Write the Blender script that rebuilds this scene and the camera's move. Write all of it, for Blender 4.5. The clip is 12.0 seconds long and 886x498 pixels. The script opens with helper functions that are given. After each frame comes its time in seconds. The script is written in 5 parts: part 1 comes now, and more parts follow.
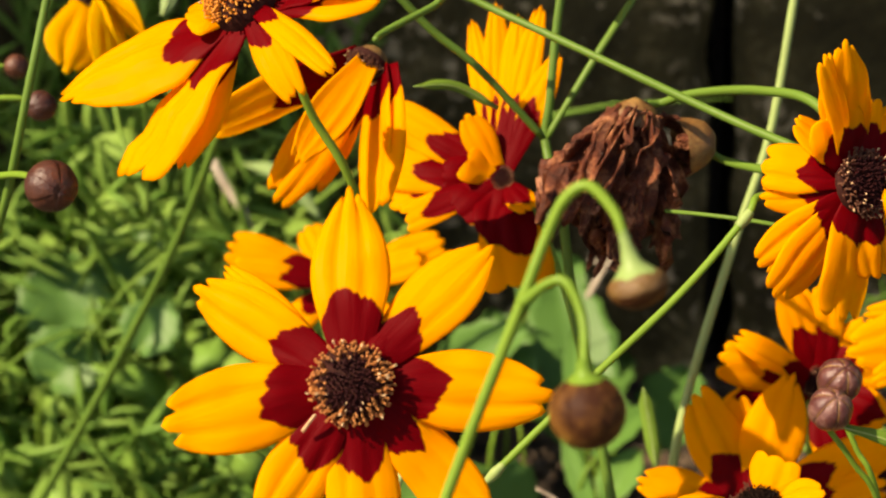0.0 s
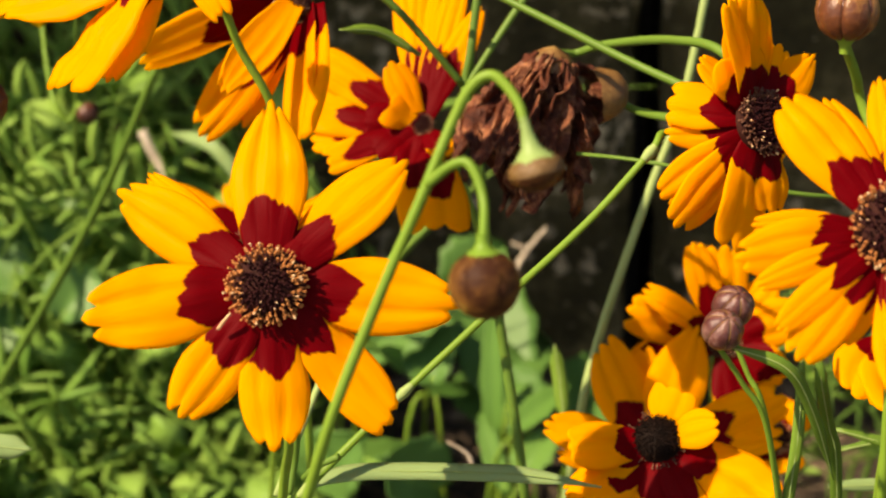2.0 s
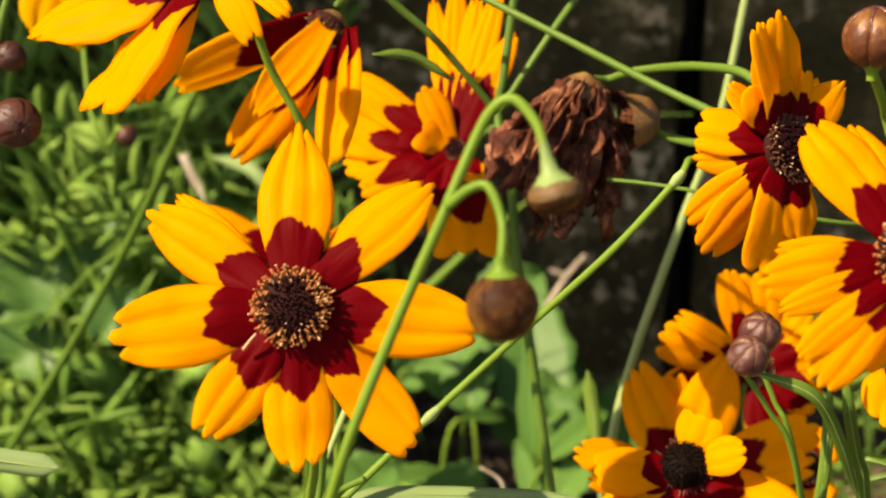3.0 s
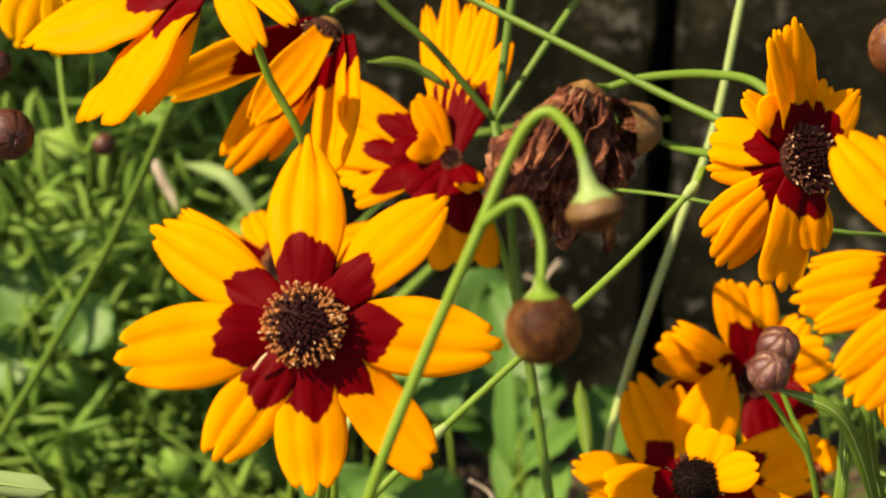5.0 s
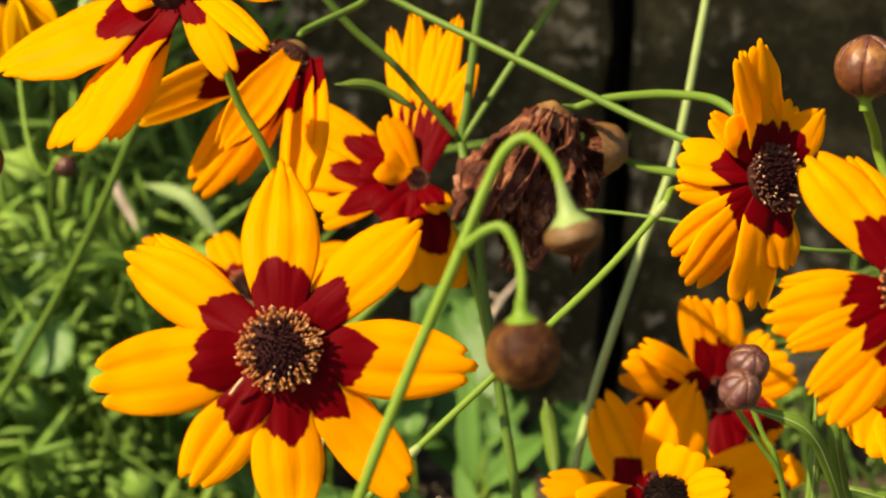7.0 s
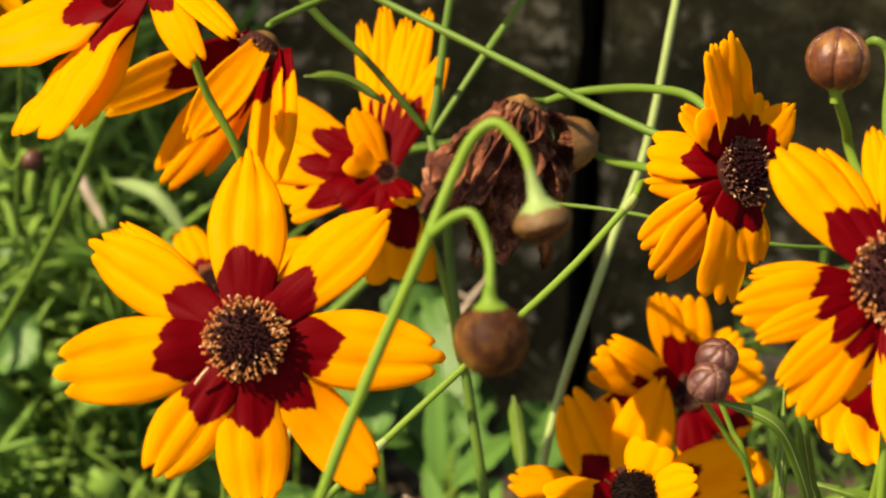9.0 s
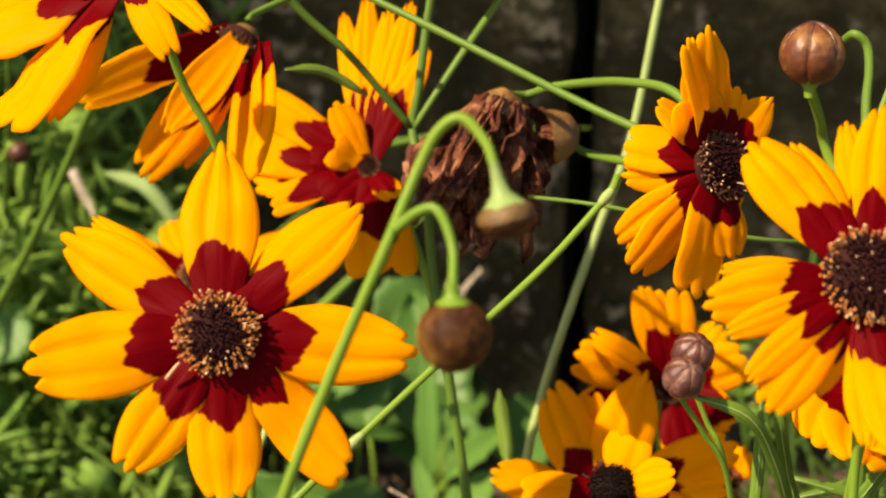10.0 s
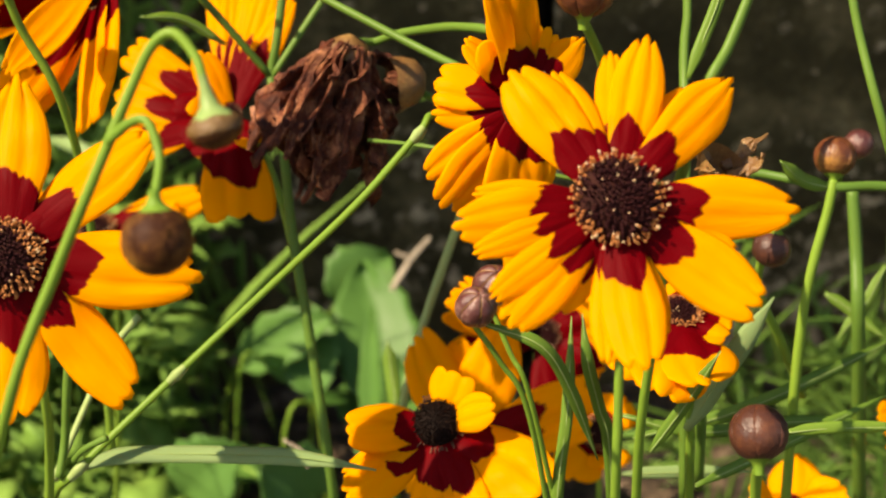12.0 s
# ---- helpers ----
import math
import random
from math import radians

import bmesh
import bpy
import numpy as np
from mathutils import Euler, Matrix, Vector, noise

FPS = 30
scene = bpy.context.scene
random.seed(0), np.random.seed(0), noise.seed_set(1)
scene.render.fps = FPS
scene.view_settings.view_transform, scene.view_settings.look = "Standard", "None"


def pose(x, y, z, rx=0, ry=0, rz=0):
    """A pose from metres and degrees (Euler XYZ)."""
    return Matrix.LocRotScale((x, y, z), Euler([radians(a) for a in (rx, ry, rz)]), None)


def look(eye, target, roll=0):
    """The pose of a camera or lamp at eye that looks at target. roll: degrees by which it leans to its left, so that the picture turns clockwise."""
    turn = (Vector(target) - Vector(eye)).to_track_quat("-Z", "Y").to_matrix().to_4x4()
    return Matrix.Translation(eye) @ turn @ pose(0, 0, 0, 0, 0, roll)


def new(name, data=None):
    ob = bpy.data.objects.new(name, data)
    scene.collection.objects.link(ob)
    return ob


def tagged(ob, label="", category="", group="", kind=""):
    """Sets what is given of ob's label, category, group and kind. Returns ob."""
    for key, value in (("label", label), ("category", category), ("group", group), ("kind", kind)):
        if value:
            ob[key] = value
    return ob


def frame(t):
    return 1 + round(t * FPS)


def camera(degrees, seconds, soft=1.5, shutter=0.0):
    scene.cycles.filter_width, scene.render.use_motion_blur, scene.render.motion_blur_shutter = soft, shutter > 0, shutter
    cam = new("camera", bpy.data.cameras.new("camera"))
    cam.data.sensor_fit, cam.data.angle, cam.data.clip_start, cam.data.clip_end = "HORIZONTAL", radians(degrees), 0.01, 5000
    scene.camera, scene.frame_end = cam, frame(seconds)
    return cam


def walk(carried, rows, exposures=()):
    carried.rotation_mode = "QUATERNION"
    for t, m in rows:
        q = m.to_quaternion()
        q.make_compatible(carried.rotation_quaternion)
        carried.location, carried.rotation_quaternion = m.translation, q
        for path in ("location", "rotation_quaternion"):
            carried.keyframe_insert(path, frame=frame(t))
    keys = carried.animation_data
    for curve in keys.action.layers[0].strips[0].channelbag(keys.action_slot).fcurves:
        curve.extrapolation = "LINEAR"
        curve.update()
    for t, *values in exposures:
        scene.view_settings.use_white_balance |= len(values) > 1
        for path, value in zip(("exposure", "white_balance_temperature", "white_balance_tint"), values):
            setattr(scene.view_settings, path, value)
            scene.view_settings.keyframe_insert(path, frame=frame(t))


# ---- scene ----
# A garden corner: coreopsis flowers in the sun before a shaded stone wall.
cam = camera(29.29, 12.0, soft=2.1)
cam.data.dof.use_dof = True
cam.data.dof.focus_distance = 0.2
cam.data.dof.aperture_fstop = 48.0
walk(cam, [
    (0, pose(0.00280, 0.00728, 0.42587, 63.250, 3.149, 2.356)),
    (0.3, pose(0.00338, 0.00499, 0.42676, 65.478, 2.386, 1.430)),
    (0.5, pose(0.00481, 0.00344, 0.42636, 65.946, 2.138, 1.117)),
    (1, pose(0.00475, -0.00060, 0.42213, 65.056, 1.305, 0.814)),
    (1.5, pose(0.00303, -0.00329, 0.42045, 63.951, 0.792, 0.669)),
    (2, pose(0.00467, -0.00440, 0.42045, 63.428, 0.369, 1.044)),
    (2.5, pose(0.00630, -0.00472, 0.42166, 64.251, 0.474, 1.800)),
    (3, pose(0.00674, -0.00503, 0.42038, 64.339, 0.533, 2.622)),
    (3.2, pose(0.00675, -0.00460, 0.42045, 64.388, 0.697, 2.750)),
    (4.8, pose(0.00142, 0.00033, 0.41947, 64.416, 0.126, 1.370)),
    (5, pose(0.00037, 0.00017, 0.41921, 64.441, 0.161, 1.207)),
    (5.5, pose(0.00078, 0.00081, 0.42065, 64.548, 0.111, 0.949)),
    (6, pose(0.00143, 0.00089, 0.42051, 64.816, 0.178, 0.496)),
    (6.5, pose(0.00000, -0.00000, 0.42000, 65.000, -0.000, -0.000)),
    (6.7, pose(-0.00139, -0.00035, 0.42042, 64.954, 0.039, -0.178)),
    (8.5, pose(-0.00170, -0.00085, 0.41980, 65.109, -0.481, -1.117)),
    (9, pose(-0.00142, 0.00015, 0.41865, 65.056, -0.741, -1.174)),
    (9.5, pose(-0.00094, 0.00133, 0.41916, 64.845, -0.705, -1.139)),
    (10, pose(0.00139, 0.00073, 0.41874, 64.766, -0.796, -1.166)),
    (10.5, pose(0.00627, 0.00029, 0.41822, 64.609, -0.720, -1.212)),
    (11, pose(0.00994, -0.00232, 0.41760, 64.448, -0.622, -0.926)),
    (11.5, pose(0.01630, -0.00469, 0.41708, 64.256, -0.525, -0.923)),
    (12, pose(0.02572, -0.00664, 0.41581, 64.211, -0.760, -0.717)),
], [(0.0, 0.86, 8200.0, 17.5), (10.5, 0.86, 8200.0, 17.5), (12.0, 0.9, 7800.0, 15.5)])

# ---- world, sun, exposure ----
SUN_DIR = Vector((-0.59, -0.27, 0.76)).normalized()
sky_world = bpy.data.worlds.new("sky")
scene.world = sky_world
sky_world.use_nodes = True
sky = sky_world.node_tree.nodes.new("ShaderNodeTexSky")
sky.sky_type, sky.sun_disc = "NISHITA", False
sky.sun_elevation = math.asin(SUN_DIR.z)
sky.sun_rotation = math.atan2(SUN_DIR.x, SUN_DIR.y)
sky_back = sky_world.node_tree.nodes["Background"]
sky_back.inputs["Strength"].default_value = 0.11
sky_world.node_tree.links.new(sky.outputs["Color"], sky_back.inputs["Color"])
sun_data = bpy.data.lights.new("sun", "SUN")
sun_data.energy, sun_data.angle, sun_data.color = 5.0, radians(0.5), (1.0, 0.91, 0.74)
sun = new("sun", sun_data)
sun.matrix_world = look(SUN_DIR * 5.0, (0, 0, 0))


# ---- materials ----
def nodes_of(name):
    mat = bpy.data.materials.new(name)
    mat.use_nodes = True
    return mat, mat.node_tree.nodes, mat.node_tree.links


def node(nodes, kind, **sockets):
    n = nodes.new(kind)
    for key, value in sockets.items():
        n.inputs[key.replace("_", " ")].default_value = value
    return n


def math_node(nodes, links, op, a, b=0.0):
    n = nodes.new("ShaderNodeMath")
    n.operation = op
    for i, v in enumerate((a, b)):
        if isinstance(v, (int, float)):
            n.inputs[i].default_value = v
        else:
            links.new(v, n.inputs[i])
    return n.outputs[0]


def mix_node(nodes, links, fac, a, b, blend="MIX"):
    n = nodes.new("ShaderNodeMix")
    n.data_type, n.blend_type = "RGBA", blend
    for i, v in ((0, fac), (6, a), (7, b)):
        if isinstance(v, (int, float)):
            n.inputs[i].default_value = v
        elif isinstance(v, tuple):
            n.inputs[i].default_value = (*v, 1.0)
        else:
            links.new(v, n.inputs[i])
    return n.outputs[2]


def ramp_node(nodes, links, fac, stops):
    n = nodes.new("ShaderNodeValToRGB")
    while len(n.color_ramp.elements) < len(stops):
        n.color_ramp.elements.new(0.5)
    for e, (at, c) in zip(n.color_ramp.elements, stops):
        e.position, e.color = at, (*c, 1.0)
    links.new(fac, n.inputs[0])
    return n.outputs[0]


def noise_node(nodes, links, scale, detail=3.0, rough=0.55, vec=None, out="Fac"):
    n = node(nodes, "ShaderNodeTexNoise", Scale=scale, Detail=detail, Roughness=rough)
    if vec is None:
        vec = nodes.new("ShaderNodeTexCoord").outputs["Object"]
    links.new(vec, n.inputs["Vector"])
    return n.outputs[out]


def finish(mat, nodes, links, colour, rough=0.55, bump=None, depth=0.2, dist=0.001, leafy=0.0, spec=0.4, through_colour=None):
    """Principled surface; leafy mixes in light that comes through a thin blade."""
    p = nodes["Principled BSDF"]
    p.inputs["Specular IOR Level"].default_value = spec
    if isinstance(colour, tuple):
        p.inputs["Base Color"].default_value = (*colour, 1.0)
    else:
        links.new(colour, p.inputs["Base Color"])
    if isinstance(rough, float):
        p.inputs["Roughness"].default_value = rough
    else:
        links.new(rough, p.inputs["Roughness"])
    if bump is not None:
        b = node(nodes, "ShaderNodeBump", Strength=depth, Distance=dist)
        links.new(bump, b.inputs["Height"])
        links.new(b.outputs[0], p.inputs["Normal"])
    if leafy:
        tr = nodes.new("ShaderNodeBsdfTranslucent")
        if isinstance(colour, tuple):
            tr.inputs["Color"].default_value = (*colour, 1.0)
        else:
            links.new(colour if through_colour is None else through_colour, tr.inputs["Color"])
        mx = node(nodes, "ShaderNodeMixShader", Fac=leafy)
        links.new(p.outputs[0], mx.inputs[1])
        links.new(tr.outputs[0], mx.inputs[2])
        links.new(mx.outputs[0], nodes["Material Output"].inputs["Surface"])
    return mat


def petal_material(name, yellow, amber, maroon, leafy=0.5):
    """UV x runs from the petal's base to its tip, 1 at the edge of the maroon eye; y runs across."""
    mat, nodes, links = nodes_of(name)
    uv = nodes.new("ShaderNodeUVMap")
    sep = nodes.new("ShaderNodeSeparateXYZ")
    links.new(uv.outputs[0], sep.inputs[0])
    along, across = sep.outputs[0], sep.outputs[1]
    info = nodes.new("ShaderNodeObjectInfo")
    shift = math_node(nodes, links, "MULTIPLY", info.outputs["Random"], 17.0)
    comb = nodes.new("ShaderNodeCombineXYZ")
    links.new(math_node(nodes, links, "ADD", math_node(nodes, links, "MULTIPLY", across, 5.0), shift), comb.inputs[0])
    links.new(math_node(nodes, links, "MULTIPLY", along, 0.7), comb.inputs[1])
    veins = noise_node(nodes, links, 2.2, 4.0, 0.6, comb.outputs[0])
    comb2 = nodes.new("ShaderNodeCombineXYZ")
    links.new(math_node(nodes, links, "ADD", math_node(nodes, links, "MULTIPLY", across, 3.2), shift), comb2.inputs[0])
    jag = noise_node(nodes, links, 1.6, 2.0, 0.6, comb2.outputs[0])
    lobes = math_node(nodes, links, "COSINE", math_node(nodes, links, "MULTIPLY", across, 9.4))
    edge = math_node(nodes, links, "ADD", math_node(nodes, links, "MULTIPLY", lobes, 0.07), math_node(nodes, links, "MULTIPLY", math_node(nodes, links, "SUBTRACT", jag, 0.5), 0.40))
    off = math_node(nodes, links, "SUBTRACT", across, 0.5)
    edge = math_node(nodes, links, "SUBTRACT", math_node(nodes, links, "ADD", edge, 0.17), math_node(nodes, links, "MULTIPLY", math_node(nodes, links, "MULTIPLY", off, off), 2.0))
    here = math_node(nodes, links, "SUBTRACT", along, edge)
    eye = node(nodes, "ShaderNodeMapRange")
    eye.inputs["From Min"].default_value, eye.inputs["From Max"].default_value = 0.975, 1.025
    links.new(here, eye.inputs["Value"])
    gold = mix_node(nodes, links, math_node(nodes, links, "MULTIPLY", veins, 0.75), yellow, amber)
    spots = noise_node(nodes, links, 260.0, 3.0)
    gold = mix_node(nodes, links, math_node(nodes, links, "MULTIPLY", math_node(nodes, links, "SUBTRACT", spots, 0.42), 0.5), gold, tuple(0.72 * c for c in amber))
    wine = mix_node(nodes, links, math_node(nodes, links, "MULTIPLY", veins, 0.55), maroon, tuple(0.4 * c for c in maroon))
    colour = mix_node(nodes, links, eye.outputs[0], wine, gold)
    glow = mix_node(nodes, links, eye.outputs[0], wine, tuple(min(1.0, c * k + a) for c, k, a in zip(yellow, (1.05, 1.8, 1.0), (0.0, 0.0, 0.004))))
    rough = math_node(nodes, links, "ADD", math_node(nodes, links, "MULTIPLY", veins, 0.2), 0.42)
    return finish(mat, nodes, links, colour, rough, veins, 0.28, 0.0005, leafy, 0.06, glow)


def green_material(name, light, dark, leafy=0.0, scale=90.0, rough=0.5, island=False):
    mat, nodes, links = nodes_of(name)
    grain = noise_node(nodes, links, scale, 4.0)
    broad = noise_node(nodes, links, scale * 0.14, 2.0)
    if island:
        pick = nodes.new("ShaderNodeNewGeometry").outputs["Random Per Island"]
    else:
        pick = nodes.new("ShaderNodeObjectInfo").outputs["Random"]
    fac = math_node(nodes, links, "ADD", math_node(nodes, links, "MULTIPLY", pick, 0.55), math_node(nodes, links, "MULTIPLY", broad, 0.5))
    base = mix_node(nodes, links, fac, light, dark)
    base = mix_node(nodes, links, math_node(nodes, links, "MULTIPLY", grain, 0.35), base, tuple(0.6 * c for c in dark))
    return finish(mat, nodes, links, base, rough, grain, 0.25, 0.0008, leafy, 0.22)


def blotch_material(name, stops, scale, rough=0.6, dist=0.001, depth=0.3, spec=0.4, leafy=0.0):
    mat, nodes, links = nodes_of(name)
    big = noise_node(nodes, links, scale, 6.0, 0.62)
    fine = noise_node(nodes, links, scale * 7.0, 4.0, 0.6)
    fac = math_node(nodes, links, "ADD", math_node(nodes, links, "MULTIPLY", big, 0.75), math_node(nodes, links, "MULTIPLY", fine, 0.25))
    colour = ramp_node(nodes, links, fac, stops)
    return finish(mat, nodes, links, colour, rough, fine, depth, dist, leafy, spec)


PETAL = petal_material("petal_yellow", (0.95, 0.395, 0.005), (0.92, 0.30, 0.002), (0.21, 0.0006, 0.004))
PETAL_OLD = petal_material("petal_wilted", (0.88, 0.46, 0.01), (0.74, 0.32, 0.006), (0.10, 0.002, 0.004))
DISC_BASE = blotch_material("disc_brown", [(0.3, (0.015, 0.004, 0.003)), (0.7, (0.045, 0.012, 0.008))], 900.0, 0.7, spec=0.1)
FLORET_DARK = blotch_material("floret_dark", [(0.3, (0.013, 0.002, 0.003)), (0.7, (0.038, 0.008, 0.008))], 700.0, 0.65, spec=0.1)
FLORET_TIP = blotch_material("floret_tip", [(0.3, (0.45, 0.26, 0.12)), (0.7, (0.70, 0.48, 0.27))], 700.0, 0.55)
FLORET_OPEN = blotch_material("floret_open", [(0.3, (0.50, 0.19, 0.045)), (0.7, (0.27, 0.09, 0.025))], 700.0, 0.55)
FLORET_GOLD = blotch_material("floret_gold", [(0.3, (0.72, 0.30, 0.03)), (0.7, (0.50, 0.16, 0.02))], 700.0, 0.5)
FLORET_RUST = blotch_material("floret_rust", [(0.3, (0.16, 0.055, 0.02)), (0.7, (0.06, 0.02, 0.012))], 700.0, 0.6)
SEED_BLACK = blotch_material("seed_black", [(0.3, (0.003, 0.0016, 0.001)), (0.7, (0.012, 0.005, 0.003))], 900.0, 0.7, spec=0.1)
STEM = green_material("stem_green", (0.27, 0.43, 0.05), (0.14, 0.27, 0.03), 0.25, 160.0, 0.42)
STEM_OLIVE = green_material("stem_olive", (0.15, 0.27, 0.04), (0.08, 0.17, 0.025), 0.2, 160.0, 0.45)
STEM_PALE = green_material("stem_pale", (0.34, 0.45, 0.16), (0.22, 0.33, 0.10), 0.12, 160.0, 0.45)
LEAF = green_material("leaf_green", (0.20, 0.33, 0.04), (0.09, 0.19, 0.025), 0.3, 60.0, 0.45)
# naturally pale leaves; lightened to paint sun on blades that catch it, too
LEAF_PALE_SUN = green_material("leaf_pale_sun", (0.36, 0.50, 0.21), (0.26, 0.40, 0.15), 0.42, 60.0, 0.45)
WEED = green_material("weed_green", (0.35, 0.55, 0.11), (0.10, 0.25, 0.035), 0.32, 40.0, 0.55, True)
TANGLE = green_material("tangle_green", (0.17, 0.30, 0.05), (0.05, 0.13, 0.02), 0.3, 40.0, 0.5, True)
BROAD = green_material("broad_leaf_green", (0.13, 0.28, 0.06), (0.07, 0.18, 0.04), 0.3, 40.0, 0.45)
# lighter copy of the broad leaf green, with sunlight put into its colour
LEAF_LIT = green_material("lit_leaf_green", (0.17, 0.34, 0.07), (0.09, 0.23, 0.04), 0.4, 40.0, 0.45)
BUD_BROWN = blotch_material("bud_brown", [(0.38, (0.035, 0.011, 0.004)), (0.5, (0.13, 0.055, 0.012)), (0.62, (0.32, 0.20, 0.035))], 150.0, 0.6, 0.0006, spec=0.12)
BUD_OCHRE = blotch_material("bud_ochre", [(0.34, (0.04, 0.010, 0.007)), (0.5, (0.115, 0.036, 0.012)), (0.68, (0.30, 0.145, 0.035))], 200.0, 0.38, 0.0006)
SEPAL = blotch_material("sepal_olive", [(0.3, (0.06, 0.028, 0.008)), (0.5, (0.13, 0.07, 0.02)), (0.7, (0.22, 0.14, 0.04))], 300.0, 0.5)
BUD_PURPLE = blotch_material("bud_purple", [(0.25, (0.03, 0.008, 0.008)), (0.5, (0.085, 0.026, 0.022)), (0.75, (0.32, 0.19, 0.15))], 420.0, 0.28, 0.0006, spec=0.5)
BUD_DARK = blotch_material("bud_dark", [(0.25, (0.02, 0.008, 0.006)), (0.5, (0.06, 0.02, 0.012)), (0.75, (0.14, 0.05, 0.02))], 260.0, 0.4, 0.0006)
# brown of the petals, its ends stretched to paint crevice shade and highlights
DRIED = blotch_material("dried_petal", [(0.30, (0.02, 0.005, 0.003)), (0.5, (0.12, 0.03, 0.012)), (0.68, (0.55, 0.24, 0.11))], 300.0, 0.5, 0.0015, 0.5, 0.25, 0.12)
HUSK = blotch_material("husk_tan", [(0.25, (0.07, 0.026, 0.009)), (0.5, (0.17, 0.085, 0.024)), (0.75, (0.36, 0.23, 0.07))], 330.0, 0.5, 0.0006)
TWIG = blotch_material("dry_twig", [(0.3, (0.20, 0.15, 0.10)), (0.7, (0.50, 0.44, 0.34))], 120.0, 0.7)
SOIL = blotch_material("soil_litter", [(0.3, (0.012, 0.009, 0.006)), (0.48, (0.045, 0.031, 0.018)), (0.57, (0.15, 0.10, 0.06)), (0.66, (0.40, 0.31, 0.22))], 75.0, 0.85, 0.006, 0.8)


def stone_material(name):
    """Dark weathered stone with rough grain; clustered pale spots paint flecks of sun on it."""
    mat, nodes, links = nodes_of(name)
    big = noise_node(nodes, links, 26.0, 6.0, 0.62)
    fine = noise_node(nodes, links, 260.0, 4.0, 0.6)
    fac = math_node(nodes, links, "ADD", math_node(nodes, links, "MULTIPLY", big, 0.75), math_node(nodes, links, "MULTIPLY", fine, 0.25))
    base = ramp_node(nodes, links, fac, [(0.36, (0.024, 0.019, 0.007)), (0.50, (0.052, 0.042, 0.016)), (0.60, (0.12, 0.095, 0.042)), (0.70, (0.26, 0.21, 0.105))])
    spots = noise_node(nodes, links, 95.0, 4.0, 0.6)
    cluster = noise_node(nodes, links, 10.0, 2.0)
    sun_flecks = math_node(nodes, links, "ADD", math_node(nodes, links, "MULTIPLY", spots, 0.62), math_node(nodes, links, "MULTIPLY", cluster, 0.38))
    edge = node(nodes, "ShaderNodeMapRange")
    edge.inputs["From Min"].default_value, edge.inputs["From Max"].default_value = 0.54, 0.615
    links.new(sun_flecks, edge.inputs["Value"])
    pale = mix_node(nodes, links, fine, (0.58, 0.47, 0.30), (0.30, 0.23, 0.13))
    colour = mix_node(nodes, links, edge.outputs[0], base, pale)
    relief = math_node(nodes, links, "ADD", fine, math_node(nodes, links, "MULTIPLY", sun_flecks, 1.2))
    return finish(mat, nodes, links, colour, 0.9, relief, 0.5, 0.004, 0.0, 0.2)


STONE = stone_material("stone_wall")
JOINT = blotch_material("wall_joint", [(0.3, (0.006, 0.005, 0.004)), (0.7, (0.02, 0.016, 0.012))], 30.0, 0.9)


# ---- mesh helpers ----
def mesh_object(name, verts, faces, material, parent=None, label="", uvs=None, smooth=True):
    """One mesh object from world coordinates, under a thing when parent is given."""
    base = parent.matrix_world.translation if parent is not None else Vector((0, 0, 0))
    up = parent
    while up is not None and up.parent is not None:
        up = up.parent
    base = up.location if up is not None else base
    me = bpy.data.meshes.new(name)
    me.from_pydata([tuple(Vector(v) - base) for v in verts], [], faces)
    if uvs is not None:
        layer = me.uv_layers.new(name="UVMap")
        for loop in me.loops:
            layer.data[loop.index].uv = uvs[loop.vertex_index]
    if smooth:
        me.polygons.foreach_set("use_smooth", [True] * len(me.polygons))
    me.materials.append(material)
    me.update()
    ob = new(name, me)
    if parent is not None:
        ob.parent = parent
    if label:
        tagged(ob, label)
    return ob


def thing(name, at, label, category, group=""):
    ob = new(name)
    ob.location = at
    ob.empty_display_size = 0.005
    return tagged(ob, label, category, group)


def spline(points, steps=8):
    """Points on a smooth curve through the given ones."""
    p = [Vector(q) for q in points]
    p = [2 * p[0] - p[1]] + p + [2 * p[-1] - p[-2]]
    out = []
    for i in range(1, len(p) - 2):
        for k in range(steps):
            t = k / steps
            a, b, c, d = p[i - 1], p[i], p[i + 1], p[i + 2]
            out.append(0.5 * ((2 * b) + (c - a) * t + (2 * a - 5 * b + 4 * c - d) * t * t + (3 * b - a - 3 * c + d) * t ** 3))
    return out + [p[-2]]


def side_axes(path):
    """Two directions across a path at each of its points, carried along without twist."""
    rows, side = [], None
    for i in range(len(path)):
        way = (path[min(i + 1, len(path) - 1)] - path[max(i - 1, 0)]).normalized()
        if side is None:
            side = way.cross(Vector((0.3, 1, 0.2))).normalized()
        side = (side - way * side.dot(way)).normalized()
        rows.append((side, way.cross(side)))
    return rows


def tube(points, r0, r1, sides=9, steps=8, wobble=0.06, seed=0.0):
    path = spline(points, steps)
    axes = side_axes(path)
    verts, faces = [], []
    for i, (q, (a, b)) in enumerate(zip(path, axes)):
        f = i / (len(path) - 1)
        r = r0 + (r1 - r0) * f
        for k in range(sides):
            w = 2 * math.pi * k / sides
            rr = r * (1 + wobble * math.cos(3 * w + seed) + wobble * noise.noise(q * 300 + Vector((seed, 0, 0))))
            verts.append(q + rr * (math.cos(w) * a + math.sin(w) * b))
    n = len(path)
    for i in range(n - 1):
        for k in range(sides):
            k2 = (k + 1) % sides
            faces.append((i * sides + k, i * sides + k2, (i + 1) * sides + k2, (i + 1) * sides + k))
    faces.append(tuple(range(sides - 1, -1, -1)))
    faces.append(tuple((n - 1) * sides + k for k in range(sides)))
    return verts, faces


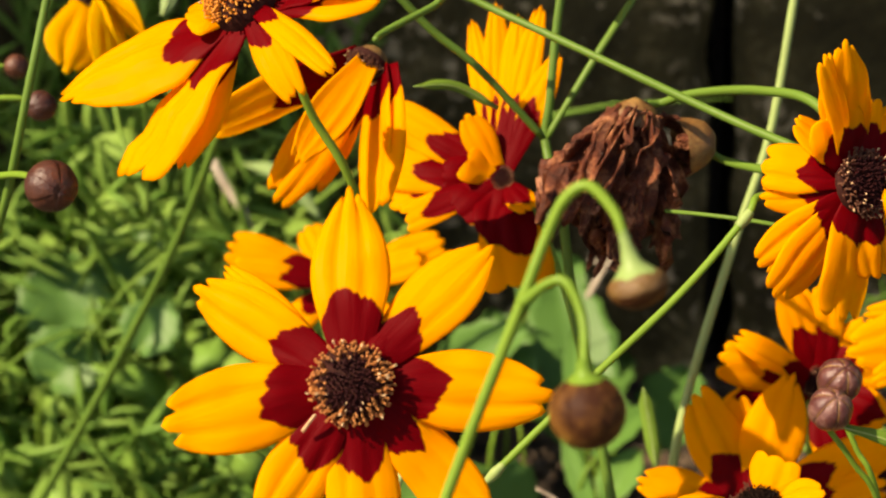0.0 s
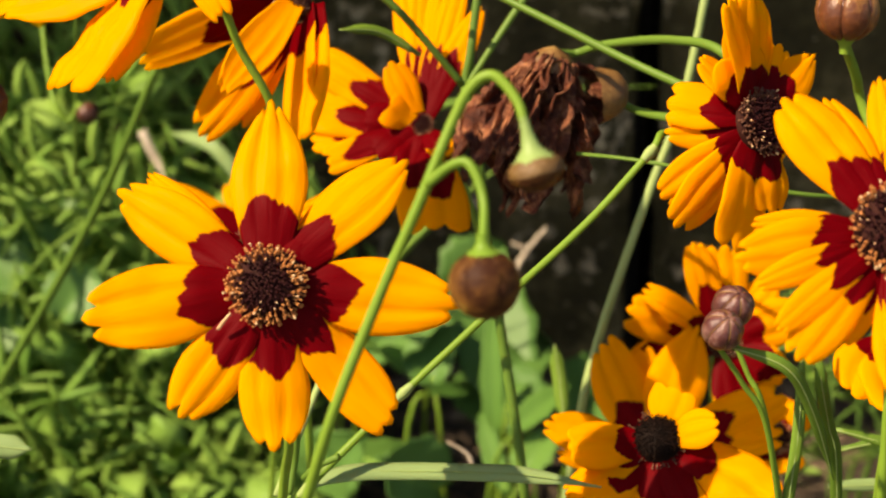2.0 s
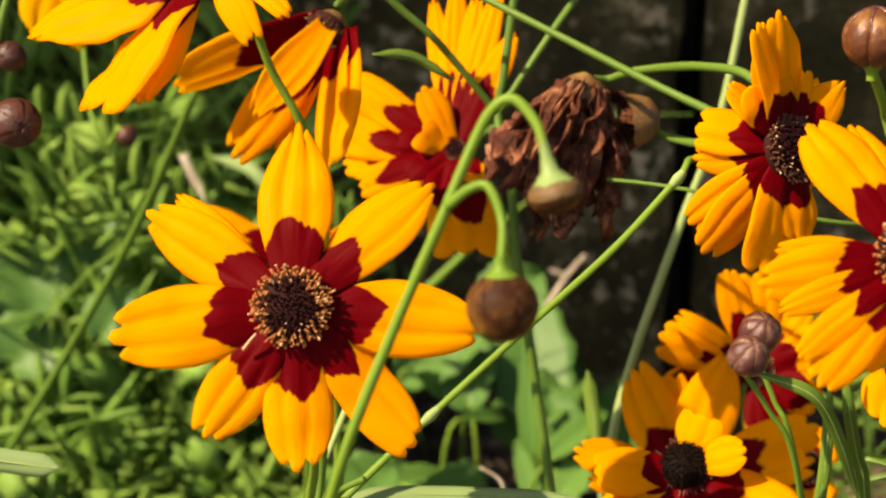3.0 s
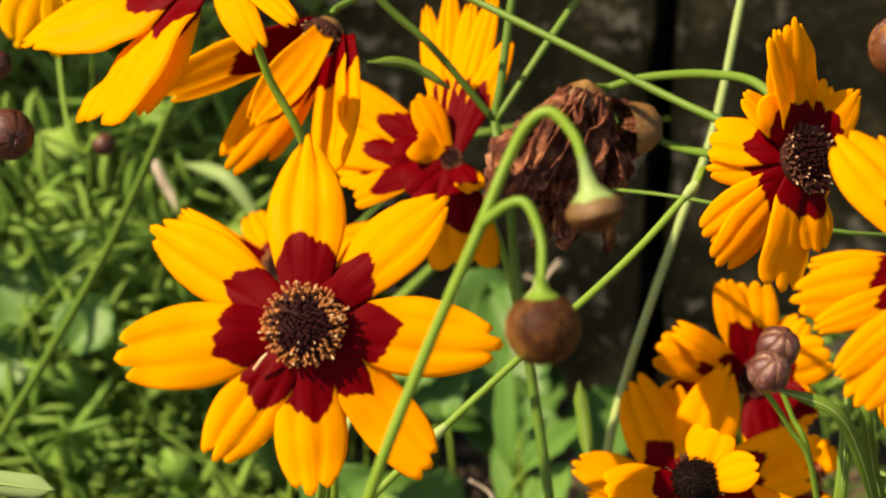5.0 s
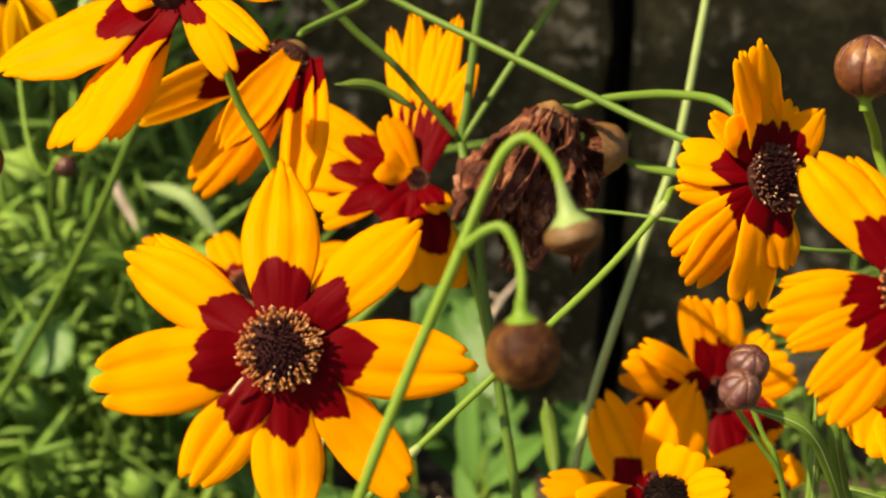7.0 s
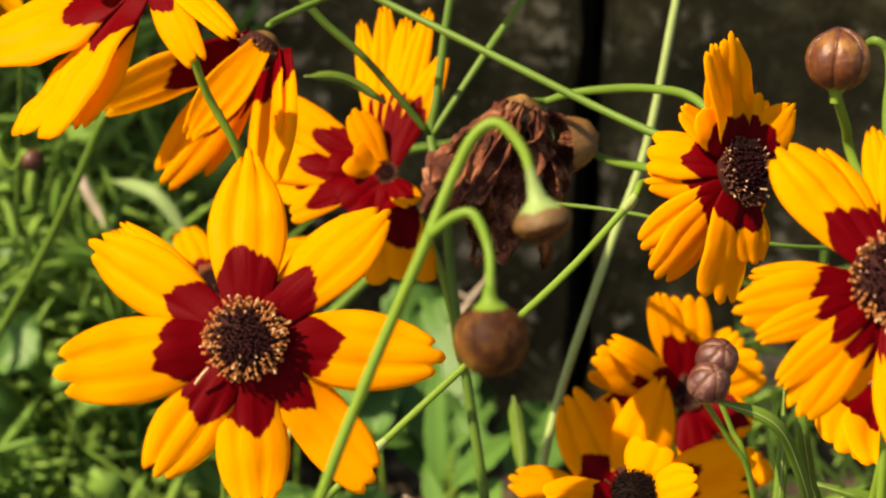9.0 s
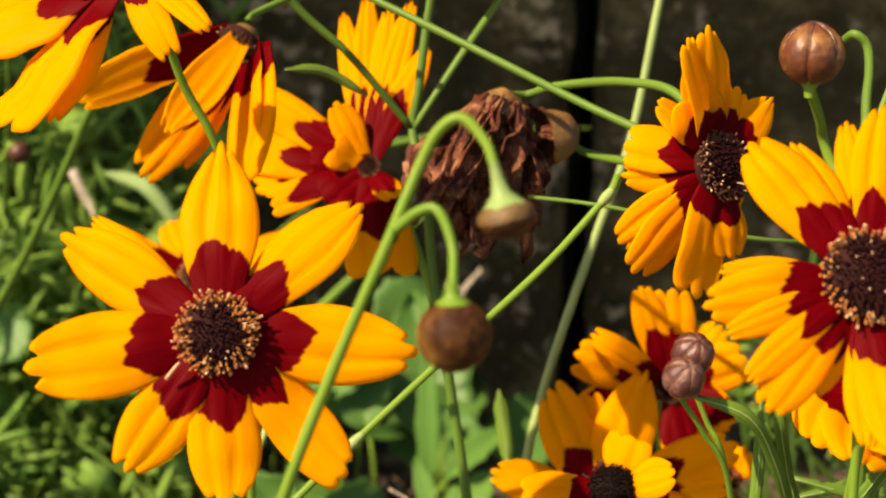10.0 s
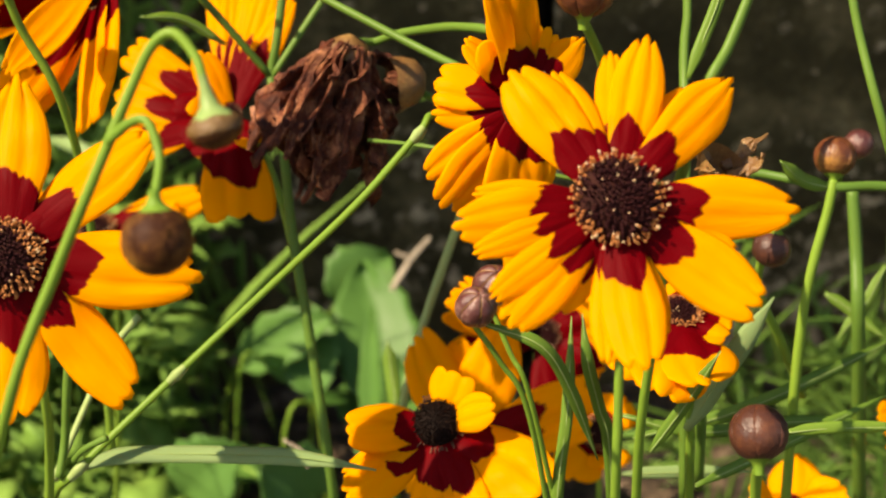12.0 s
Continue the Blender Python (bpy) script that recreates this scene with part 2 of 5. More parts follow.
def sheet(rows, thick):
    """A thin solid from a grid of (point, normal): an upper and a lower skin joined at the rim."""
    n, m = len(rows), len(rows[0])
    verts = [p + nn * thick * 0.5 for row in rows for p, nn in row] + [p - nn * thick * 0.5 for row in rows for p, nn in row]
    off, faces = n * m, []
    for i in range(n - 1):
        for j in range(m - 1):
            a, b, c, d = i * m + j, i * m + j + 1, (i + 1) * m + j + 1, (i + 1) * m + j
            faces += [(a, b, c, d), (off + d, off + c, off + b, off + a)]
    rim = [j for j in range(m)] + [i * m + m - 1 for i in range(1, n)] + [(n - 1) * m + j for j in range(m - 2, -1, -1)] + [i * m for i in range(n - 2, 0, -1)]
    for a, b in zip(rim, rim[1:] + rim[:1]):
        faces.append((b, a, off + a, off + b))
    return verts, faces


def frame_of(normal):
    z = Vector(normal).normalized()
    y = (Vector((0, 0, 1)) - z * z.z).normalized()
    m = Matrix((y.cross(z), y, z)).transposed()
    return m


def grid_normals(grid):
    n, m = len(grid), len(grid[0])
    rows = []
    for i in range(n):
        row = []
        for j in range(m):
            du = grid[min(i + 1, n - 1)][j] - grid[max(i - 1, 0)][j]
            dv = grid[i][min(j + 1, m - 1)] - grid[i][max(j - 1, 0)]
            nn = du.cross(dv)
            row.append((grid[i][j], nn.normalized() if nn.length > 1e-12 else Vector((0, 0, 1))))
        rows.append(row)
    return rows


def smooth_step(a, b, x):
    t = min(max((x - a) / (b - a), 0.0), 1.0)
    return t * t * (3 - 2 * t)


def petal_mesh(centre, m, angle, length, width, lift, curl, lobes, rng, r0=0.0022, crumple=0.0, cup=0.10, eye=0.40, ridge=0.05, peak=0.58, end=0.45):
    """A pleated ray petal with three lobes at its tip. Its chord runs from the disc at angle, lifted from the flower's plane; curl bends the tip back.
    lobes: how much shorter each lobe is, as a share of the length; peak: where it is widest; end: how wide its tip is."""
    n = 20
    raw, d, h = [], 0.0, 0.0
    for i in range(n):
        s = i / (n - 1)
        th = radians(-curl) * (s - 0.5) * (1.0 if curl < 60 else 0.4 + 2.2 * s * s)
        raw.append((d, h))
        d, h = d + math.cos(th), h + math.sin(th)
    last = raw[-1]
    turn, size = -math.atan2(last[1], last[0]), 1.0 / math.hypot(*last)
    raw = [((x * math.cos(turn) - y * math.sin(turn)) * size, (x * math.sin(turn) + y * math.cos(turn)) * size) for x, y in raw]
    a, lf = radians(angle), radians(lift)
    out_dir = Vector((math.cos(a), math.sin(a), 0))
    side = Vector((-math.sin(a), math.cos(a), 0))
    chord = out_dir * math.cos(lf) + Vector((0, 0, 1)) * math.sin(lf)
    up = chord.cross(side) * -1 if chord.cross(side).z < 0 else chord.cross(side)
    tilt = rng.uniform(-0.26, 0.26)
    if not isinstance(lobes, tuple):
        lobes = (lobes * rng.uniform(0.3, 1.6), lobes * rng.uniform(0.0, 0.3), lobes * rng.uniform(0.3, 1.6))
    cuts = [-1.0, rng.uniform(-0.44, -0.26), rng.uniform(0.26, 0.44), 1.0]
    tooth = [rng.uniform(0.03, 0.09), rng.uniform(0.03, 0.09)]
    deep = [ridge * rng.uniform(0.2, 1.6), ridge * rng.uniform(0.2, 1.6)]
    belly = [rng.uniform(0.5, 1.2) for _ in range(3)]
    seed = rng.uniform(0, 100)
    # columns across the petal: place, how much shorter, height of the pleats
    cols = []
    for lobe in range(3):
        lo, hi = cuts[lobe], cuts[lobe + 1]
        for k in range(5 if lobe == 2 else 4):
            off = (-1.0, -0.66, 0.0, 0.66, 1.0)[k]
            rim = tooth[lobe - 1] if off < 0 and lobe else tooth[lobe] if off > 0 and lobe < 2 else 0.05
            drop = 0.75 * lobes[lobe] + rim * abs(off) ** 2.2
            if k == 0 and lobe:
                drop = 0.38 * (lobes[lobe] + lobes[lobe - 1]) + tooth[lobe - 1]
            crease = deep[lobe - 1] if off < 0 and lobe else deep[lobe] if off > 0 and lobe < 2 else 0.0
            cols.append(((lo + hi) / 2 + off * (hi - lo) / 2, drop, 0.016 * belly[lobe] * (1 - off * off) - crease * abs(off) ** 3))
    grid = []
    for i in range(n):
        s = i / (n - 1)
        prof = 0.46 + 0.54 * smooth_step(-0.1, peak, s)
        if s > peak:
            prof = 1.0 - (1.0 - end) * ((s - peak) / (1.0 - peak)) ** 1.7
        w = 0.5 * width * prof
        fade = smooth_step(0.1, 0.5, s) * (1.0 - 0.35 * smooth_step(0.75, 1.0, s))
        row = []
        for t, drop, pleat in cols:
            reach = s * (1 - drop * s ** 4)
            k = reach * (n - 1)
            k0 = min(int(k), n - 2)
            x = raw[k0][0] + (raw[k0 + 1][0] - raw[k0][0]) * (k - k0)
            z = raw[k0][1] + (raw[k0 + 1][1] - raw[k0][1]) * (k - k0)
            rise = width * fade * pleat - cup * width * t * t * prof + tilt * w * t * fade
            q = chord * (x * length) + up * (z * length + rise) + side * (t * w)
            if crumple:
                fold = noise.noise(Vector((t * 3.2 + seed, s * 2.2, seed))) + 0.6 * noise.noise(Vector((t * 8 + seed, s * 7, seed)))
                sway = noise.noise(Vector((seed, s * 2.2, 3.0)))
                q += up * crumple * width * fold * (0.3 + s) + side * crumple * width * (sway + 0.6 * fold)
            else:
                q += up * 0.06 * width * noise.noise(q * 220 + Vector((seed, 0, 0)))
            q += out_dir * r0 * (1 - s)
            row.append(centre + m @ q)
        grid.append(row)
    verts, faces = sheet(grid_normals(grid), 0.00022)
    uvs = [((i / (n - 1)) / eye, 0.5 + 0.5 * c[0]) for _ in range(2) for i in range(n) for c in cols]
    return verts, faces, uvs


def dome(centre, m, r, h, rings=7, sides=20, low=-0.25):
    verts, faces = [centre + m @ Vector((0, 0, h))], []
    for i in range(1, rings + 1):
        f = (math.pi / 2) * i / rings * (1 - low * 0.5)
        for k in range(sides):
            w = 2 * math.pi * k / sides
            verts.append(centre + m @ Vector((r * math.sin(f) * math.cos(w), r * math.sin(f) * math.sin(w), h * math.cos(f))))
    for k in range(sides):
        faces.append((0, 1 + k, 1 + (k + 1) % sides))
    for i in range(rings - 1):
        a, b = 1 + i * sides, 1 + (i + 1) * sides
        for k in range(sides):
            k2 = (k + 1) % sides
            faces.append((a + k, b + k, b + k2, a + k2))
    return verts, faces


def club(verts, faces, base, way, length, r0, r1, sides=5):
    """Adds one small club, wider at its tip, to a mesh being gathered."""
    way = way.normalized()
    a = way.cross(Vector((0.31, 0.52, 0.79))).normalized()
    b = way.cross(a)
    start = len(verts)
    for f, r in ((0.0, r0), (0.7, r0), (0.85, r1), (1.0, r1 * 0.6)):
        for k in range(sides):
            w = 2 * math.pi * k / sides
            verts.append(base + way * (length * f) + r * (math.cos(w) * a + math.sin(w) * b))
    for i in range(3):
        for k in range(sides):
            k2 = (k + 1) % sides
            faces.append((start + i * sides + k, start + i * sides + k2, start + (i + 1) * sides + k2, start + (i + 1) * sides + k))
    faces.append(tuple(start + 3 * sides + k for k in range(sides)))


def disc_parts(top, centre, m, r, h, rng, bare=False, gold=False, dusk=False, ring=0.76):
    v, f = dome(centre, m, r * 0.94, h * 0.85)
    disc_ob = mesh_object("disc", v, f, SEED_BLACK if bare else DISC_BASE, top, "domed dark disc")
    groups = {"open": ([], []), "dark": ([], []), "tip": ([], [])}
    count = 320
    for i in range(count):
        rho = math.sqrt((i + 0.5) / count)
        w = i * 2.39996 + rng.uniform(-0.12, 0.12)
        z = h * 0.85 * math.sqrt(max(1 - 0.9 * rho * rho, 0.0))
        p = Vector((0.94 * r * rho * math.cos(w), 0.94 * r * rho * math.sin(w), z))
        way = Vector((p.x * 0.9 / r, p.y * 0.9 / r, 0.9 - 0.25 * rho)) + Vector([rng.uniform(-0.16, 0.16) for _ in range(3)])
        at, wd = centre + m @ p, m @ way
        if bare:
            club(*groups["dark"], at, wd, r * rng.uniform(0.06, 0.12), r * 0.035, r * 0.03, 4)
            if rho > 0.9 and rng.random() < 0.6:
                club(*groups["tip"], centre + m @ Vector((p.x * 1.1, p.y * 1.1, 0.1 * h)), wd + m @ Vector((p.x, p.y, 0)) / r, r * rng.uniform(0.10, 0.28), r * 0.03, r * 0.05, 4)
        elif gold or rho > ring or (rho > ring - 0.12 and rng.random() < 0.4):
            club(*groups["open"], at, wd, r * rng.uniform(0.10, 0.19), r * 0.028, r * 0.041)
            if rng.random() < (0.06 if dusk or gold else 0.09):
                club(*groups["tip"], at + wd.normalized() * r * 0.18, wd, r * 0.09, r * 0.028, r * 0.04, 4)
        else:
            club(*groups["dark"], at, wd, r * rng.uniform(0.10, 0.18), r * 0.028, r * 0.038)
            if rng.random() < (0.05 if dusk else 0.07 + 0.12 * rho * rho):
                club(*groups["tip"], at + wd.normalized() * r * 0.17, wd, r * 0.08, r * 0.018, r * 0.024, 4)
    look_of = {"open": ("floret_ring", FLORET_GOLD if gold else FLORET_RUST if dusk else FLORET_OPEN, "orange open florets"), "dark": ("floret_cushion", SEED_BLACK if bare else FLORET_DARK, "dark closed florets"), "tip": ("pollen_dust", FLORET_RUST if bare else FLORET_TIP, "pale pollen tips")}
    for key, (v, f) in groups.items():
        if v:
            name, mat, label = look_of[key]
            tagged(mesh_object(name, v, f, mat, disc_ob, label, smooth=False), kind="stuff")


def calyx_parts(top, centre, m, r, material):
    """A shallow green cup behind the petals with eight narrow sepals."""
    back = m @ Matrix.Diagonal((1, 1, -1))
    v, f = dome(centre - m @ Vector((0, 0, 0.0004)), back, r, r * 0.9, 5, 16, 0.0)
    mesh_object("calyx", v, [tuple(reversed(q)) for q in f], material, top, "small cup under the petals")


def flower(at, normal, petals, stem, disc=(4.4, 2.6), wilted=False, bare=False, label="", gold=False, thick=(0.55, 0.65), faded=False, dusk=False, lash=False, joints=(), maroon_reach=0.0, ring=0.76):
    """A coreopsis: petals given as angle, length and width in mm, lift, curl, notch, share of maroon; disc radius and height in mm."""
    rng = random.Random(round(at[0] * 1e5) + round(at[2] * 1e4))
    centre, m = Vector(at), frame_of(normal)
    top = thing("coreopsis_flower", Vector(stem[-1]), label, "flower", "coreopsis flowers")
    r, h = disc[0] / 1000, disc[1] / 1000
    for row in petals:
        angle, length, width, lift, curl, lobes = row[:6]
        reach = maroon_reach / 1000 or 2.0 * r
        full = isinstance(lobes, tuple)
        peak, end = row[6:8] if full else (0.6, 0.45)
        rest = row[8:] if full else row[6:]
        eye = rest[0] if rest else min(0.7, (reach - 0.5 * r) / max(length / 1000 - 0.5 * r, 0.004))
        shift = Vector((0, 0, rng.uniform(-0.0006, 0.0002)))
        v, f, uv = petal_mesh(centre + m @ shift, m, angle, length / 1000, width / 1000, lift, curl, lobes, rng, r * 0.5, 0.025 if wilted else 0.0, 0.11, eye, 0.034, peak, end)
        mesh_object("petal", v, f, PETAL_OLD if faded else PETAL, top, "", uv)
    disc_parts(top, centre, m, r, h, rng, bare, gold, dusk, ring)
    calyx_parts(top, centre, m, r * 0.75, SEPAL if wilted else STEM)
    if lash:
        v, f = tube([centre + m @ Vector((-0.0036, -0.0030, 0.0020)), centre + m @ Vector((-0.0042, -0.0037, 0.0020)), centre + m @ Vector((-0.0050, -0.0047, 0.0016))], 0.00014, 0.0002, 6, 3)
        mesh_object("stray_stamen", v, f, FLORET_TIP, top, "pale stray stamen")
    v, f = tube(stem, thick[0] / 1000, thick[1] / 1000)
    mesh_object("stem", v, f, STEM_OLIVE if wilted or "tall" in label else STEM, top, "thin green stem")
    path = spline(stem)
    for a, b in joints:
        half = (Vector(b) - Vector(a)).length / 2
        i = min(range(1, len(path) - 1), key=lambda k: (path[k] - (Vector(a) + Vector(b)) / 2).length)
        way = (path[i + 1] - path[i - 1]).normalized()
        a, b = path[i] - way * half, path[i] + way * half
        v, f = tube([a, a.lerp(b, 0.3), a.lerp(b, 0.5), a.lerp(b, 0.7), b], thick[1] / 1050, thick[1] / 1050, 9, 4)
        mid = path[i]
        v = [q + 0.45 * max(0.0, 1 - abs((q - mid).dot(way)) / half) * ((q - mid) - way * (q - mid).dot(way)) for q in v]
        mesh_object("stem_joint", v, f, STEM_PALE, top, "pale swollen joint")
    return top


def bud(at, radius, axis, stem, thick, label, cup=False):
    """A round bud of six overlapping bracts; axis points to its stalk."""
    rng = random.Random(round(at[0] * 1e5) + round(at[2] * 1e4))
    dark, purple = "dark" in label, "purple" in label or "reddish" in label
    mat = BUD_DARK if dark else BUD_PURPLE if purple else BUD_OCHRE if "ochre" in label or "pale" in label else BUD_BROWN
    r, centre, m = radius / 1000, Vector(at), frame_of(Vector(axis) * -1)
    neck = Vector(axis).normalized() * r
    stem = [centre + neck * (1.9 if cup else 1.1)] + list(stem[1:])
    top = thing("flower_bud", Vector(stem[-1]), label, "bud", "coreopsis buds")
    count, groove = 6, 0.05 if "seams" in label else 0.005
    for b in range(count):
        mid = 2 * math.pi * b / count + 0.75
        span = math.pi / count * (1.06 if "seams" in label else 1.2)
        grid = []
        for i in range(11):
            th = math.pi * (0.004 + 0.966 * i / 10)
            row = []
            for j in range(7):
                t = 2 * j / 6 - 1
                rr = r * (1 + groove * (1 - t * t) - 0.6 * groove * abs(t) ** 3 + 0.02 * noise.noise(Vector((b * 3.1, i * 0.5, t * 2))))
                squash = (0.6 if i > 5 else 0.7) if cup else (0.94 if i > 5 else 0.98)
                w = mid + span * t
                row.append(centre + m @ Vector((rr * math.sin(th) * math.cos(w), rr * math.sin(th) * math.sin(w), rr * math.cos(th) * squash)))
            grid.append(row)
        v, f = sheet(grid_normals(grid), r * (0.05 if groove > 0.03 else 0.02))
        mesh_object("bract", v, f, mat, top)
    if groove > 0.03 and not dark:
        for b in range(count):
            w = 2 * math.pi * (b + 0.5) / count + 0.75
            line = [centre + m @ (Vector((math.sin(th) * math.cos(w), math.sin(th) * math.sin(w), 0.96 * math.cos(th))) * r * 1.015) for th in (0.05, 0.35, 0.7, 1.05, 1.5)]
            v, f = tube(line, r * (0.05 if purple else 0.13), r * 0.015, 5, 3)
            mesh_object("seam", v, f, HUSK if purple else BUD_PURPLE, top, "pale bract edge" if purple else "purple bract edge")
    # the green collar where the stalk widens into the bud
    if cup:
        prof = [(-0.46, 0.80), (-0.62, 0.62), (-0.95, 0.34), (-1.5, 0.22), (-2.1, 0.165)]
    else:
        prof = [(-0.84, 0.46), (-0.93, 0.34), (-1.02, 0.24), (-1.16, 0.18), (-1.4, 0.16)]
    v, f = [], []
    for z, q in prof:
        for k in range(12):
            w = 2 * math.pi * k / 12
            v.append(centre + m @ Vector((q * r * 1.04 * math.cos(w), q * r * 1.04 * math.sin(w), z * r)))
    for i in range(len(prof) - 1):
        for k in range(12):
            k2 = (k + 1) % 12
            f.append((i * 12 + k, (i + 1) * 12 + k, (i + 1) * 12 + k2, i * 12 + k2))
    mesh_object("collar", v, f, STEM_PALE if cup else STEM, top, "green collar above the stalk")
    if cup:
        v, f = [], []
        for z, q in ((0.05, 1.02), (-0.18, 1.04), (-0.36, 0.94), (-0.52, 0.74)):
            for k in range(16):
                w = 2 * math.pi * k / 16
                v.append(centre + m @ Vector((q * r * 1.03 * math.cos(w), q * r * 1.03 * math.sin(w), (z + 0.03 * math.cos(5 * w)) * r)))
        for i in range(3):
            for k in range(16):
                k2 = (k + 1) % 16
                f.append((i * 16 + k, (i + 1) * 16 + k, (i + 1) * 16 + k2, i * 16 + k2))
        mesh_object("sepal_cup", v, f, SEPAL, top, "olive-brown sepal cup")
    v, f = tube(stem, thick / 1000 * 1.05, thick / 1000 * 1.2)
    mesh_object("stem", v, f, STEM, top, "thin green stem")
    return top


def blade_mesh(points, width, fold=0.25, thick=0.00025, seed=0.0, facing=(0, 1, -0.6)):
    path = spline(points, 7)
    n, grid = len(path), []
    for i, q in enumerate(path):
        s = i / (n - 1)
        way = (path[min(i + 1, n - 1)] - path[max(i - 1, 0)]).normalized()
        side = way.cross(Vector(facing)).normalized()
        up = side.cross(way)
        w = 0.5 * width * (0.35 + 0.65 * smooth_step(0, 0.25, s)) * (1 - smooth_step(0.72, 1.02, s) * 0.96)
        grid.append([q + side * (t * w) + up * (fold * w * abs(t) + 0.0004 * noise.noise(q * 150 + Vector((seed, 0, 0)))) for t in (-1, -0.5, 0, 0.5, 1)])
    return sheet(grid_normals(grid), thick)


def stem_thing(points, thick, label):
    top = thing("plant_stem", Vector(points[-1]), label, "stem", "loose stems")
    v, f = tube(points, thick / 1000 * 0.9, thick / 1000 * 1.1)
    mesh_object("stalk", v, f, STEM_PALE if "pale" in label else STEM_OLIVE, top)


def blade_thing(points, width, label, facing=(0, 1, -0.6)):
    top = thing("narrow_leaf", Vector(points[0]), label, "leaf", "narrow leaves")
    v, f = blade_mesh(points, width / 1000, seed=width, facing=facing)
    mesh_object("blade", v, f, LEAF_PALE_SUN if "pale" in label else LEAF, top)
    v, f = tube([Vector(q) - Vector((0, 0.0002, 0)) for q in points], width / 15000, width / 30000, 6, 6)
    mesh_object("midrib", v, f, STEM_PALE, top, "paler raised midrib")


# ---- ground and wall ----
WALL_Y = 0.70
v, f = [], []
steps = [-60, -20, -6, -2.5] + [-1.2 + 2.4 * i / 120 for i in range(121)] + [2.5, 6, 20, 60]
for y in steps:
    for x in steps:
        near = max(abs(x), abs(y)) < 1.21
        v.append((x, y + 0.3, (0.012 * noise.fractal(Vector((x, y, 0)) * 14, 0.8, 2.0, 4)) if near else 0.0))
m_ = len(steps)
for i in range(m_ - 1):
    for j in range(m_ - 1):
        f.append((i * m_ + j, i * m_ + j + 1, (i + 1) * m_ + j + 1, (i + 1) * m_ + j))
ground = tagged(mesh_object("ground", v, f, SOIL), "dark soil with dry leaf litter", "ground", kind="structure")

wall = tagged(new("wall_north"), "dark weathered stone wall with painted sun flecks", "wall", kind="structure")
wall.location = (0, WALL_Y, 0)


def stone_block(x0, x1, z0, z1, seed):
    """A rough-faced block with worn edges; its back is flat."""
    nx, nz = max(int((x1 - x0) / 0.008), 4), max(int((z1 - z0) / 0.008), 4)
    depth, verts, faces = 0.12, [], []
    for i in range(nx + 1):
        for j in range(nz + 1):
            x, z = x0 + (x1 - x0) * i / nx, z0 + (z1 - z0) * j / nz
            rim = min(x - x0, x1 - x, z - z0, z1 - z)
            q = Vector((x, seed, z))
            d = 0.005 * noise.fractal(q * 16, 0.85, 2.0, 5) + 0.012 * max(0.0, 1 - rim / 0.012) ** 2
            verts.append((x + 0.003 * noise.noise(q * 40), WALL_Y + d, z + 0.003 * noise.noise(q * 37)))
    k = len(verts)
    verts += [(x0, WALL_Y + depth, z0), (x1, WALL_Y + depth, z0), (x1, WALL_Y + depth, z1), (x0, WALL_Y + depth, z1)]
    for i in range(nx):
        for j in range(nz):
            a = i * (nz + 1) + j
            faces.append((a, a + nz + 1, a + nz + 2, a + 1))
    low = [i * (nz + 1) for i in range(nx + 1)]
    high = [i * (nz + 1) + nz for i in range(nx + 1)]
    left, right = list(range(nz + 1)), [nx * (nz + 1) + j for j in range(nz + 1)]
    faces += [tuple(low[::-1] + [k, k + 1])[::-1], tuple(high + [k + 2, k + 3])[::-1], tuple(left + [k + 3, k])[::-1], tuple(right[::-1] + [k + 1, k + 2])[::-1], (k, k + 3, k + 2, k + 1)]
    mesh_object("stone_block", verts, faces, STONE, wall)


GAP = 0.0027
CRACK_X = 0.0841
for x0, x1, s in ((-1.5, -0.52, 1.0), (-0.52, CRACK_X - 2 * GAP, 5.0), (CRACK_X, 0.62, 9.0), (0.62, 1.5, 13.0)):
    stone_block(x0 + GAP, x1 - GAP, -0.03, 0.62, s)
    stone_block(x0 + GAP, x1 - GAP, 0.71, 1.0, s + 2.0)
v, f = [], []
for z in (-0.03, 0.99):
    for x in (-1.5, 1.5):
        v += [(x, WALL_Y + 0.05, z), (x, WALL_Y + 0.11, z)]
f = [(0, 2, 6, 4), (1, 5, 7, 3), (0, 4, 5, 1), (2, 3, 7, 6), (4, 6, 7, 5), (0, 1, 3, 2)]
mesh_object("joint_fill", v, f, JOINT, wall, "dark open joints", smooth=False)


def shade_slab(x0, x1, seed):
    """Unseen rough slab on the lower course; juts out, added to shade the wall."""
    bm = bmesh.new()
    bmesh.ops.create_cube(bm, size=1.0)
    bmesh.ops.subdivide_edges(bm, edges=bm.edges[:], cuts=7, use_grid_fill=True)
    for vert in bm.verts:
        q = Vector((x0 + (vert.co.x + 0.5) * (x1 - x0), WALL_Y + 0.11 + (vert.co.y - 0.5) * 0.38, 0.665 + vert.co.z * 0.075))
        vert.co = q + 0.006 * noise.noise_vector(q * 22 + Vector((seed, 0, 0)))
    me = bpy.data.meshes.new("shade_slab")
    bm.to_mesh(me)
    bm.free()
    me.materials.append(STONE)
    ob = new("shade_slab", me)
    ob.parent, ob.location = wall, -wall.location


for x0, x1, s in ((-1.5, -0.9, 1.0), (-0.9, -0.31, 2.0), (-0.31, 0.27, 3.0), (0.27, 0.86, 4.0), (0.86, 1.5, 5.0)):
    shade_slab(x0 + 0.003, x1 - 0.003, s)

